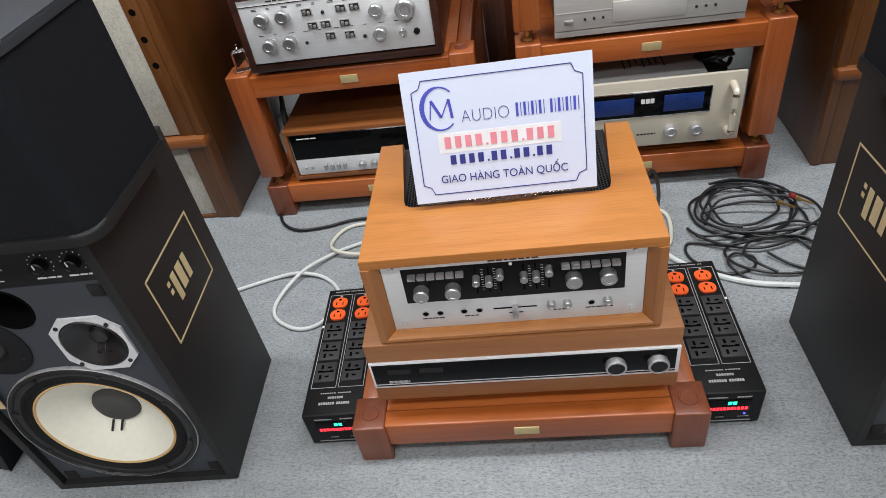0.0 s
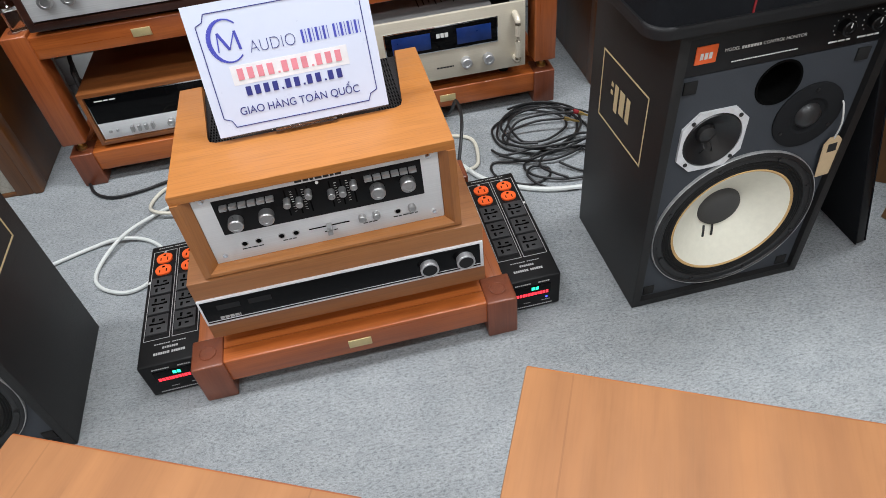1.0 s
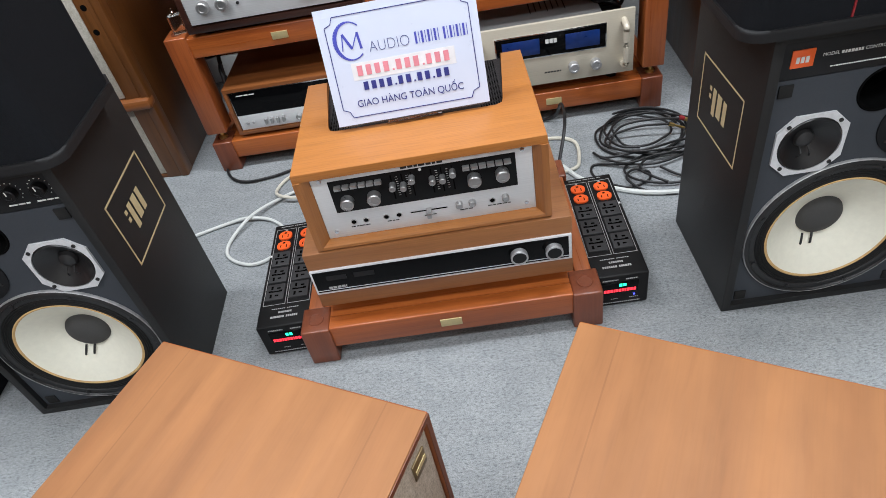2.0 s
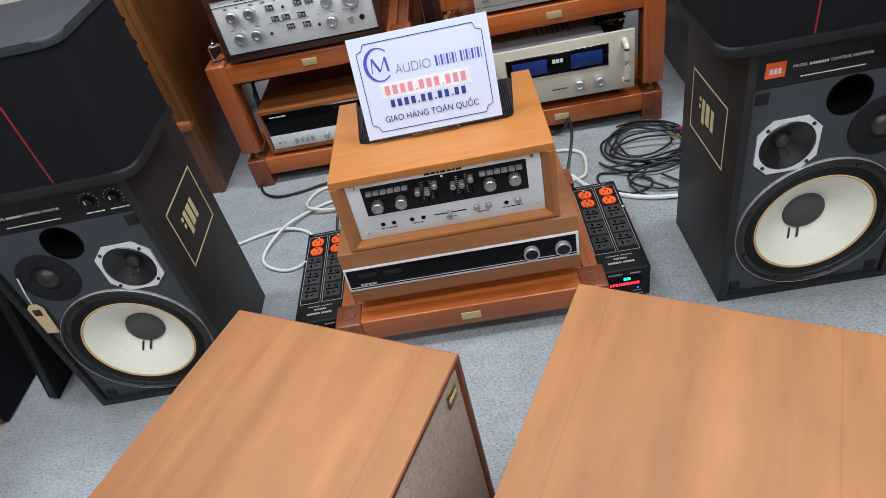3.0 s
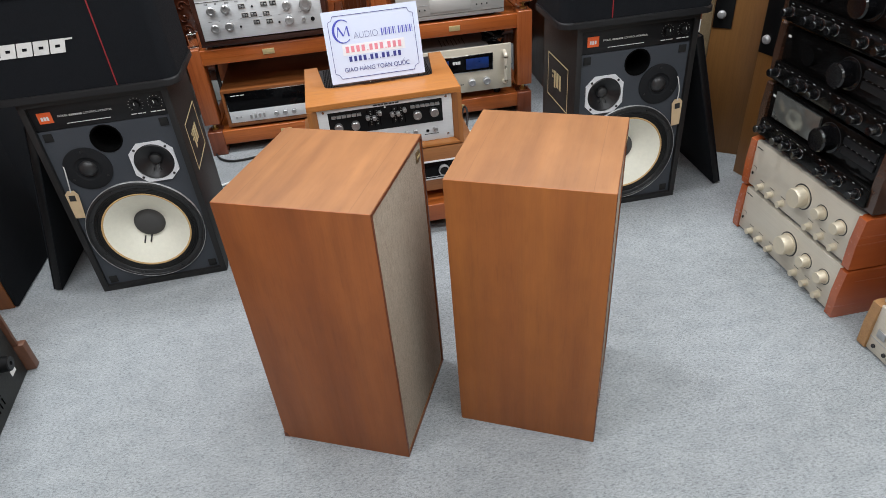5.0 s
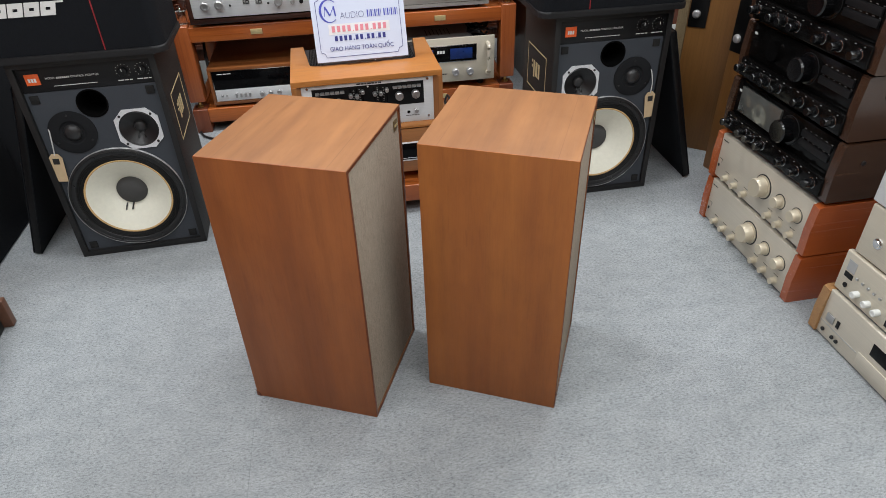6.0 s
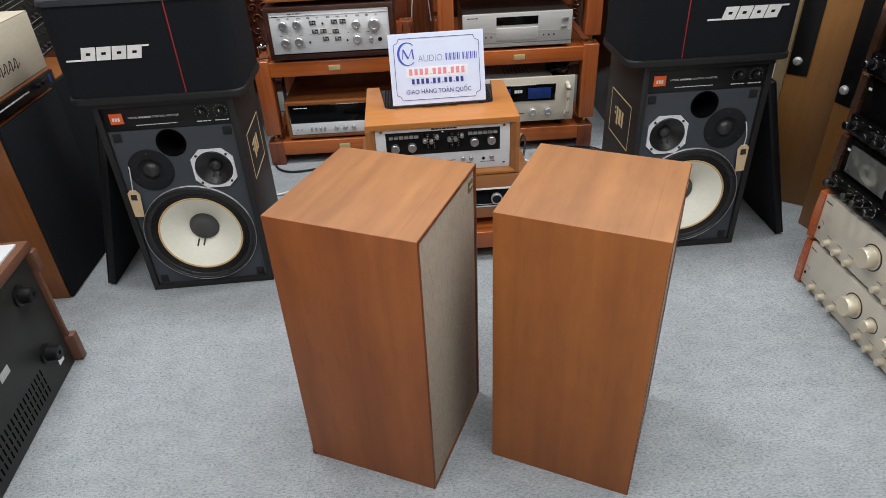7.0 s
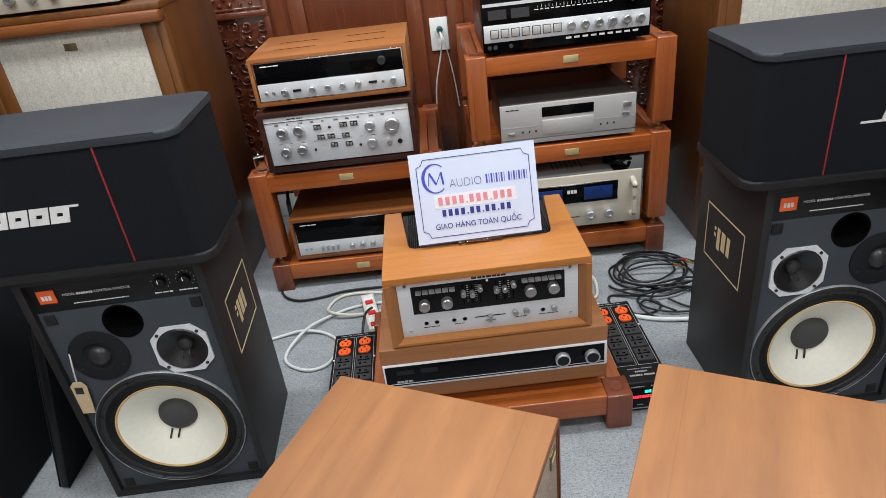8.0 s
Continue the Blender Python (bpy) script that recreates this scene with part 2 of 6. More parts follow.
BASKET = plain("dark_basket", (0.022, 0.022, 0.023), 0.42, 0.2, 0.3, 150.0, 0.3)
RIM = plain("worn_metal_rim", (0.46, 0.46, 0.465), 0.42, 0.4, 0.5, 60.0)
CAP = plain("grey_dust_cap", (0.058, 0.057, 0.056), 0.8, 0.0, 0.15, 300.0, 0.2)
ALLOY = plain("cast_alloy", (0.72, 0.73, 0.75), 0.45, 0.1, 0.14, 120.0, 0.15)
FOAM = plain("black_felt", (0.0145, 0.0152, 0.0168), 0.95, 0.0, 0.3, 400.0, 0.4, spec=0.15)
DOME = plain("dark_dome", (0.030, 0.030, 0.031), 0.38, 0.2, 0.2, 120.0)
DARKCONE = plain("black_paper_cone", (0.013, 0.013, 0.014), 0.34, 0.0, 0.3, 200.0, 0.3)
KNOBBLACK = plain("black_gloss_knob", (0.004, 0.004, 0.0045), 0.15, 0.0, 0.2, 60.0, spec=0.55)
BLACK = plain("black_plastic", (0.0055, 0.0055, 0.006), 0.38, 0.0, 0.2, spec=0.3)
# Near black that puts the shade inside holes, slots and hollows into the colour.
VOID = plain("hollow_shade", (0.0025, 0.0025, 0.0025), 0.95, spec=0.05)
VELCRO = plain("velcro_black", (0.008, 0.008, 0.008), 0.95, 0.0, 0.3, 500.0, 0.5)
PAPER = plain("kraft_paper", (0.58, 0.43, 0.26), 0.85, 0.0, 0.1)
STRING = plain("white_string", (0.62, 0.62, 0.60), 0.8)
GRILLE_BLACK = cloth("black_grille_cloth", (0.0050, 0.0056, 0.0070), (0.0130, 0.0146, 0.0180), 900.0, spec=0.15)
LID = plain("slate_vinyl_lid", (0.027, 0.0315, 0.038), 0.55, 0.0, 0.2, 260.0, 0.7, spec=0.3)
RED = plain("red_piping", (0.30, 0.018, 0.024), 0.6)
OAT = cloth("oatmeal_grille_cloth", (0.205, 0.166, 0.126), (0.385, 0.326, 0.262), 430.0, 0.95, 0.45, 0.08)
CREAM = cloth("cream_grille_cloth", (0.35, 0.32, 0.265), (0.57, 0.54, 0.475), 260.0, 0.95, 0.7, 0.15)
TAN_CLOTH = cloth("tan_grille_cloth", (0.14, 0.10, 0.055), (0.30, 0.225, 0.13), 380.0)
SILVER = brushed("silver_panel", (0.74, 0.75, 0.76), 0.38, "x", 0.3)
CHAMPAGNE = brushed("champagne_panel", (0.62, 0.565, 0.46), 0.42, "x", 0.25)
PALEGOLD = brushed("pale_gold_panel", (0.60, 0.55, 0.46), 0.42, "x", 0.25)
CHROME = plain("chrome", (0.78, 0.78, 0.79), 0.16, 1.0, 0.05)
KNOB = plain("spun_aluminium", (0.46, 0.46, 0.46), 0.30, 0.8, 0.15)
KNURL = plain("knurled_aluminium", (0.50, 0.50, 0.51), 0.38, 0.7, 0.3, 600.0, 0.6)
KNOB_GOLD = plain("champagne_knob", (0.62, 0.55, 0.42), 0.36, 0.35, 0.06)
BRASS = plain("brass", (0.68, 0.48, 0.18), 0.3, 0.9, 0.15)
PLATE = plain("brass_plate", (0.66, 0.54, 0.28), 0.4, 0.55, 0.15)
GLASSBLACK = plain("black_glass", (0.003, 0.003, 0.0034), 0.1, 0.0, 0.1, 60.0, spec=0.12)
PANELBLACK = plain("black_panel", (0.005, 0.005, 0.0055), 0.4, 0.0, 0.2, spec=0.18)
GLOSSBLACK = plain("black_gloss", (0.0035, 0.0033, 0.0032), 0.16, 0.0, 0.2, 60.0, spec=0.18)
METER_BLUE = plain("blue_meter", (0.007, 0.026, 0.13), 0.3, 0.0, 0.5, 40.0, 0.0, 0.0, 0.05)
# Mirror grey: smoked cassette door, and a painted reflection on the black amplifier.
SMOKE_SHEEN = plain("smoked_sheen_window", (0.20, 0.205, 0.19), 0.12, 0.6, 0.1)
GREYSILVER = brushed("grey_silver_panel", (0.56, 0.545, 0.52), 0.42, "x", 0.4)
# Dark grey steel; its brown is a reflection put into the colour.
DARKSTEEL = plain("dark_steel_brown_sheen", (0.085, 0.075, 0.068), 0.35, 0.4, 0.2, 60.0)
BRONZE = plain("bronze_badge", (0.16, 0.115, 0.055), 0.4, 0.5, 0.3, 90.0)
STEEL = plain("painted_steel", (0.42, 0.42, 0.42), 0.45, 0.1, 0.1)
OUTLET_ORANGE = plain("orange_socket", (0.88, 0.12, 0.02), 0.4, 0.0, 0.06)
SLIDER = plain("dark_grey_slider", (0.026, 0.028, 0.027), 0.5, 0.0, 0.2, 200.0)
CASEBLACK = plain("black_case_paint", (0.0055, 0.0055, 0.006), 0.5, 0.0, 0.2, 300.0, 0.15, spec=0.25)
UNDERSIDE = plain("dusty_black_steel", (0.020, 0.0205, 0.019), 0.5, 0.2, 0.35, 120.0, 0.1, spec=0.4)
SOCKET = plain("charcoal_socket", (0.040, 0.040, 0.042), 0.5, spec=0.35)
LED_GREEN = plain("green_led", (0.03, 0.85, 0.45), 0.4, emit=1.6)
LED_RED = plain("red_led", (0.95, 0.03, 0.05), 0.4, emit=1.6)
LED_BLUE = plain("blue_led", (0.08, 0.10, 0.95), 0.4, emit=2.0)
TUBE_GLOW = plain("tube_glow", (0.93, 0.97, 1.0), 0.4, emit=2.0)
SWITCH_RED = plain("red_switch", (0.62, 0.022, 0.03), 0.35)
SIGN_WHITE = plain("sign_paper", (0.60, 0.65, 0.79), 0.3, 0.0, 0.02, 30.0, 0.0, 0.3)
INK_BLUE = plain("sign_blue", (0.06, 0.07, 0.42), 0.4)
INK_NAVY = plain("sign_navy", (0.03, 0.035, 0.20), 0.4)
INK_PINK = plain("sign_pink", (0.70, 0.24, 0.29), 0.4)
STRIP_WHITE = plain("sign_strip", (0.72, 0.71, 0.73), 0.4)
RUBBER = plain("black_cable", (0.012, 0.012, 0.013), 0.42, 0.0, 0.2)
CABLE_WHITE = plain("white_cable", (0.62, 0.64, 0.62), 0.45, 0.0, 0.1)
CABLE_CREAM = plain("cream_cable", (0.62, 0.59, 0.50), 0.5, 0.0, 0.1)
PLUG = plain("teal_plug", (0.010, 0.060, 0.058), 0.4)
PLASTIC_WHITE = plain("white_plastic", (0.72, 0.73, 0.70), 0.4, 0.0, 0.06)
CARTON = plain("cream_carton", (0.48, 0.425, 0.325), 0.7, 0.0, 0.1, 80.0, 0.2)
INK_BLACK = plain("black_ink", (0.02, 0.02, 0.02), 0.6)
BROWNFRAME = plain("brown_frame", (0.125, 0.052, 0.028), 0.45, 0.0, 0.25, 80.0, 0.1)
WALLPAINT = plain("wall_paint", (0.62, 0.58, 0.52), 0.8, 0.0, 0.06, 20.0, 0.1)
CEILPAINT = plain("ceiling_paint", (0.80, 0.80, 0.79), 0.85, 0.0, 0.04)
SKIRT = plain("pale_skirting", (0.62, 0.63, 0.62), 0.5, 0.0, 0.08)
PERFORATED = plain("perforated_steel", (0.022, 0.022, 0.024), 0.45, 0.4, 0.5, 900.0, 0.5)
FROSTED = glass_material("scuffed_acrylic", (0.93, 0.95, 0.95), 0.12)
ACRYLIC = glass_material("clear_acrylic", (1, 1, 1), 0.02)

# ---- mesh helpers ----


def thing(name, m, label, category, group="", kind=""):
    ob = new(name)
    ob.matrix_world = m
    return tagged(ob, label, category, group, kind)


def to_mesh(name, bm, material):
    bmesh.ops.recalc_face_normals(bm, faces=bm.faces)
    me = bpy.data.meshes.new(name)
    bm.to_mesh(me)
    bm.free()
    me.materials.append(material)
    for p in me.polygons:
        p.use_smooth = True
    me.set_sharp_from_angle(angle=radians(32))
    return me


def part(name, bm, material, parent, label=""):
    ob = new(name, to_mesh(name, bm, material))
    ob.parent = parent
    return tagged(ob, label)


def structure(name, bm, material, label, category):
    return tagged(new(name, to_mesh(name, bm, material)), label, category, kind="structure")


def slab(bm, x0, x1, y0, y1, z0, z1, b=0.0, seg=2):
    """A box between two corners, its edges rounded by b."""
    t = bmesh.new()
    bmesh.ops.create_cube(t, size=1.0)
    for v in t.verts:
        v.co = Vector(((x0 + x1) / 2 + v.co.x * (x1 - x0), (y0 + y1) / 2 + v.co.y * (y1 - y0), (z0 + z1) / 2 + v.co.z * (z1 - z0)))
    if b:
        bmesh.ops.bevel(t, geom=list(t.edges), offset=b, segments=seg, affect="EDGES", profile=0.5)
    return merge(bm, t)


def merge(bm, t, m=None):
    if m is not None:
        t.transform(m)
    me = bpy.data.meshes.new("scrap")
    t.to_mesh(me)
    t.free()
    bm.from_mesh(me)
    bpy.data.meshes.remove(me)
    return bm


def box(x0, x1, y0, y1, z0, z1, b=0.0, seg=2):
    return slab(bmesh.new(), x0, x1, y0, y1, z0, z1, b, seg)


def lathe(bm, profile, c, axis="y", seg=40):
    """Turns (radius, height) pairs round an axis through c; y: heights run towards -y, x: towards +x, z: up."""
    rings = []
    for r, h in profile:
        ring = []
        for k in range(seg if r > 1e-6 else 1):
            a = 2 * math.pi * k / seg
            u, v = r * math.cos(a), r * math.sin(a)
            co = {"y": (u, -h, v), "z": (u, v, h), "x": (h, u, v)}[axis]
            ring.append(bm.verts.new(Vector(c) + Vector(co)))
        rings.append(ring)
    for a, b in zip(rings, rings[1:]):
        n = max(len(a), len(b))
        for k in range(n):
            vs = [a[k % len(a)], a[(k + 1) % len(a)], b[(k + 1) % len(b)], b[k % len(b)]]
            vs = list(dict.fromkeys(vs))
            if len(vs) > 2:
                bm.faces.new(vs)
    return bm


def turned(profile, c, axis="y", seg=40):
    return lathe(bmesh.new(), profile, c, axis, seg)


def knob(c, r, depth, axis="y", seg=28):
    e = min(r, depth) * 0.14
    return turned([(r, 0), (r, depth - e), (r - e, depth), (r * 0.55, depth), (r * 0.5, depth - e * 0.6), (0, depth - e * 0.6)], c, axis, seg)


def prism(bm, pts, z0, z1, m=None, b=0.0, seg=3):
    """A flat outline pushed from z0 up to z1."""
    t = bmesh.new()
    lo, hi = [t.verts.new((x, y, z0)) for x, y in pts], [t.verts.new((x, y, z1)) for x, y in pts]
    t.faces.new(lo[::-1])
    top = t.faces.new(hi)
    for k in range(len(pts)):
        t.faces.new((lo[k], lo[(k + 1) % len(pts)], hi[(k + 1) % len(pts)], hi[k]))
    if b:
        bmesh.ops.bevel(t, geom=list(top.edges), offset=b, segments=seg, affect="EDGES", profile=0.5)
    return merge(bm, t, m)


FRONT = pose(0, 0, 0, 90, 0, 0)  # lays an outline drawn in x and y upright, facing -y


def rounded(x0, x1, y0, y1, radii, n=7):
    """Outline with the radii of the corners (x0,y0), (x1,y0), (x1,y1), (x0,y1)."""
    pts = []
    for (cx, cy, sx, sy, a0), r in zip(((x0, y0, 1, 1, 180), (x1, y0, -1, 1, 270), (x1, y1, -1, -1, 0), (x0, y1, 1, -1, 90)), radii):
        for k in range(n):
            a = radians(a0 + 90 * k / (n - 1))
            pts.append((cx + sx * r + r * math.cos(a), cy + sy * r + r * math.sin(a)))
    return pts


def plate_with_holes(w0, w1, z0, z1, holes, y0, y1):
    """An upright board from y0 back to y1 with round holes (x, z, r)."""
    t = bmesh.new()
    loops = [[(w0, z0), (w1, z0), (w1, z1), (w0, z1)]]
    loops += [[(x + r * math.cos(2 * math.pi * k / 48), z + r * math.sin(2 * math.pi * k / 48)) for k in range(48)] for x, z, r in holes]
    edges = []
    for lp in loops:
        vs = [t.verts.new((x, y0, z)) for x, z in lp]
        edges += [t.edges.new((vs[k], vs[(k + 1) % len(vs)])) for k in range(len(vs))]
    bmesh.ops.triangle_fill(t, use_beauty=True, use_dissolve=False, edges=edges)
    out = bmesh.ops.extrude_face_region(t, geom=list(t.faces))
    for g in out["geom"]:
        if isinstance(g, bmesh.types.BMVert):
            g.co.y = y1
    return t


def smooth_path(points, steps=10, closed=False):
    pts = [Vector(p) for p in points]
    n, out = len(pts), []
    for k in range(n if closed else n - 1):
        if closed:
            p = [pts[(k + j - 1) % n] for j in range(4)]
        else:
            p = [pts[max(0, k - 1)], pts[k], pts[k + 1], pts[min(n - 1, k + 2)]]
        for s in range(steps):
            t = s / steps
            out.append(0.5 * (2 * p[1] + (p[2] - p[0]) * t + (2 * p[0] - 5 * p[1] + 4 * p[2] - p[3]) * t * t + (3 * p[1] - p[0] - 3 * p[2] + p[3]) * t ** 3))
    if not closed:
        out.append(pts[-1])
    return out


def tube(bm, points, r, seg=8, steps=10):
    """A round cord through the points."""
    path = smooth_path(points, steps)
    rings = []
    for k, p in enumerate(path):
        d = (path[min(k + 1, len(path) - 1)] - path[max(k - 1, 0)]).normalized()
        u = d.cross(Vector((0, 0, 1)))
        u = u.normalized() if u.length > 1e-4 else Vector((1, 0, 0))
        v = u.cross(d)
        rings.append([bm.verts.new(p + r * (math.cos(2 * math.pi * j / seg) * u + math.sin(2 * math.pi * j / seg) * v)) for j in range(seg)])
    for a, b in zip(rings, rings[1:]):
        for j in range(seg):
            bm.faces.new((a[j], a[(j + 1) % seg], b[(j + 1) % seg], b[j]))
    bm.faces.new(rings[0][::-1])
    bm.faces.new(rings[-1])
    return bm


def lettering(name, text, size, material, parent, m, label="", width=None, thin=0.0):
    """Words in the built-in font as a thin mesh, centred, upright on the plane of m."""
    cu = bpy.data.curves.new(name, "FONT")
    cu.body, cu.size, cu.align_x, cu.align_y, cu.extrude, cu.offset = text, size, "CENTER", "CENTER", 0.0002, -thin
    tmp = new("scrap", cu)
    me = bpy.data.meshes.new_from_object(tmp)
    bpy.data.objects.remove(tmp)
    if width:
        xs = [v.co.x for v in me.vertices]
        me.transform(Matrix.Diagonal((width / (max(xs) - min(xs)), 1, 1, 1)))
    me.materials.clear()
    me.materials.append(material)
    ob = new(name, me)
    ob.parent = parent
    ob.matrix_local = m
    return tagged(ob, label)


def dashes(bm, x0, x1, z, h, y, widths, gap):
    """A row of short bars on a front: unreadable print."""
    x = x0
    k = 0
    while x < x1 - 1e-6:
        w = min(widths[k % len(widths)], x1 - x)
        slab(bm, x, x + w, y - 0.0006, y + 0.0004, z - h / 2, z + h / 2)
        x += w + gap
        k += 1
    return bm


def shell(w, d, h, t, lip, b=0.003):
    """A box open at the front (y = 0) with walls t thick, centred on x, standing on z = 0, in one piece."""
    bm = bmesh.new()
    bmesh.ops.create_cube(bm, size=1.0)
    for v in bm.verts:
        v.co = Vector((v.co.x * w, (v.co.y + 0.5) * d, (v.co.z + 0.5) * h))
    front = [f for f in bm.faces if f.normal.y < -0.5]
    bmesh.ops.inset_region(bm, faces=front, thickness=t, use_even_offset=True)
    out = bmesh.ops.extrude_face_region(bm, geom=front)
    bmesh.ops.delete(bm, geom=front, context="FACES")
    for g in out["geom"]:
        if isinstance(g, bmesh.types.BMVert):
            g.co.y = d - t
    rim = [e for e in bm.edges if all(abs(abs(v.co.x) - w / 2) < 1e-6 or abs(v.co.z - h) < 1e-6 or abs(v.co.z) < 1e-6 for v in e.verts) and len(e.link_faces) == 2 and e.calc_face_angle() > 1.0]
    bmesh.ops.bevel(bm, geom=rim, offset=b, segments=2, affect="EDGES", profile=0.5)
    return bm


# ---- room ----
WALL_Y = 2.12
SEAM_X = -0.345
structure("floor", box(-2.25, SEAM_X - 0.0003, -3.0, WALL_Y, -0.03, 0.0), CARPET, "grey-blue loop pile carpet, worn and speckled", "floor")
structure("floor", box(SEAM_X + 0.0003, 2.25, -3.0, WALL_Y, -0.03, 0.0003), CARPET, "grey-blue loop pile carpet, worn and speckled", "floor")
structure("subfloor", box(-2.25, 2.25, -3.0, WALL_Y, -0.12, -0.032), SKIRT, "pale screed under the carpet", "floor")
structure("ceiling", box(-2.25, 2.25, -3.0, WALL_Y, 2.80, 2.95), CEILPAINT, "white painted ceiling", "ceiling")
structure("wall_back", box(-2.25, 2.25, WALL_Y, WALL_Y + 0.12, -0.12, 2.8), WALLWOOD, "dark red lacquered wooden panel wall", "wall")
# Unseen walls: left kept dark for the gloss fronts, right cream to bounce light.
structure("wall_left", box(-2.37, -2.25, -3.0, WALL_Y + 0.12, -0.12, 2.8), WALLWOOD, "unseen wall of dark red lacquered wood", "wall")
structure("wall_right", box(2.25, 2.37, -3.0, WALL_Y + 0.12, -0.12, 2.8), WALLPAINT, "plain cream wall, unseen, bouncing light into the room", "wall")
structure("wall_front", box(-2.37, 2.37, -3.12, -3.0, -0.12, 2.8), WALLPAINT, "plain cream wall, unseen, bouncing light into the room", "wall")
structure("baseboard", box(-2.25, 2.25, WALL_Y - 0.014, WALL_Y - 0.001, 0.001, 0.10, 0.004), SKIRT, "pale skirting along the wooden wall", "baseboard")

for x, y in LAMPS:
    light = thing("ceiling_light", pose(x, y, 2.72), "white batten ceiling light with two tubes", "ceiling light", "ceiling lights")
    part("housing", box(-0.60, 0.60, -0.16, 0.16, 0.0, 0.08, 0.006), PLASTIC_WHITE, light)
    for s in (-0.07, 0.07):
        part("tube", tube(bmesh.new(), [(-0.57, s, -0.008), (0.0, s, -0.008), (0.57, s, -0.008)], 0.007, 10, 2), TUBE_GLOW, light, "glowing white tube")

# carved panels of the wall, seen in the gaps between cabinets and racks


def carved_panel(name, x0, x1, z0, z1, seed):
    rnd = random.Random(seed)
    y = WALL_Y - 0.001
    bm = box(x0, x1, y - 0.016, y, z0, z1, 0.004)
    for z in (z0 + 0.012, z1 - 0.012, z1 - 0.16):
        slab(bm, x0 - 0.01, x1 + 0.01, y - 0.040, y - 0.002, z - 0.012, z + 0.012, 0.006)
        slab(bm, x0 - 0.01, x1 + 0.01, y - 0.028, y - 0.003, z + 0.015, z + 0.024, 0.003)
    for x in (x0, x1):
        slab(bm, x - 0.012, x + 0.012, y - 0.034, y - 0.002, z0, z1, 0.006)
    rows = int((z1 - 0.2 - z0) / 0.048)
    for k in range(rows):
        zc = z0 + 0.05 + k * 0.048
        for s in range(int((x1 - x0) / 0.05)):
            xc = x0 + 0.032 + s * 0.05 + rnd.uniform(-0.006, 0.006)
            turn, a0 = rnd.choice((-1, 1)), rnd.uniform(0, 6.28)
            pts = []
            for j in range(9):
                a, r = a0 + turn * j * 0.75, 0.024 - 0.0022 * j
                pts.append((xc + r * math.cos(a), y - 0.018 - 0.0015 * j, zc + r * math.sin(a)))
            tube(bm, pts, 0.0045, 6, 3)
            lathe(bm, [(0.006, 0), (0.0045, 0.004), (0, 0.006)], (xc, y - 0.024, zc), "y", 8)
    for i in range(int((x1 - x0 - 0.03) / 0.019)):
        for j in range(6):
            if (i + j) % 2 == 0:
                lathe(bm, [(0.0085, 0), (0.007, 0.006), (0.003, 0.010), (0, 0.011)], (x0 + 0.025 + i * 0.019, y - 0.016, z1 - 0.145 + j * 0.021), "y", 8)
    return structure(name, bm, CARVED, "carved openwork panel of dark red lacquered wood", "wall panel")


carved_panel("wall_panel_1", -1.02, -0.66, 0.16, 0.99, 3)
carved_panel("wall_panel_2", 0.66, 1.10, 0.16, 1.10, 8)
structure("trim", box(-2.25, 2.25, WALL_Y - 0.030, WALL_Y - 0.001, 1.12, 1.17, 0.008), CARVED, "moulded rail of dark red wood along the wall", "trim")
for x in (-0.55, -0.12, 0.03, 0.62):
    structure("trim", box(x - 0.03, x + 0.03, WALL_Y - 0.018, WALL_Y - 0.001, 0.10, 1.12, 0.005), WALLWOOD, "upright stile of the panelled wall", "trim")

outlet = thing("wall_outlet", pose(-0.035, WALL_Y, 0.678), "white wall socket with a plug in it", "wall socket")
part("cover_plate", box(-0.034, 0.034, -0.010, -0.001, -0.060, 0.060, 0.003), PLASTIC_WHITE, outlet)
part("plug", turned([(0.012, 0), (0.012, 0.020), (0.007, 0.030), (0, 0.030)], (0.002, -0.010, 0.018), "y", 16), PLUG, outlet, "dark teal round plug")
part("socket", box(-0.012, 0.012, -0.012, -0.009, -0.040, -0.016, 0.002), SKIRT, outlet)
cord = bmesh.new()
tube(cord, [(-0.033, WALL_Y - 0.042, 0.692), (-0.030, WALL_Y - 0.06, 0.66), (-0.040, WALL_Y - 0.035, 0.60), (-0.065, WALL_Y - 0.03, 0.50), (-0.075, WALL_Y - 0.028, 0.40)], 0.003, 6)
tube(cord, [(-0.031, WALL_Y - 0.042, 0.690), (-0.020, WALL_Y - 0.06, 0.66), (-0.005, WALL_Y - 0.035, 0.58), (0.006, WALL_Y - 0.03, 0.50), (0.015, WALL_Y - 0.028, 0.40)], 0.0025, 6)
tube(cord, [(-0.075, WALL_Y - 0.028, 0.40), (-0.07, WALL_Y - 0.026, 0.2), (-0.06, WALL_Y - 0.03, 0.006)], 0.003, 6)
tagged(new("power_cable", to_mesh("power_cable", cord, CABLE_WHITE)), "thin grey mains cord hanging from the wall socket", "cable")

# ---- the two veneered floor speakers in the middle ----


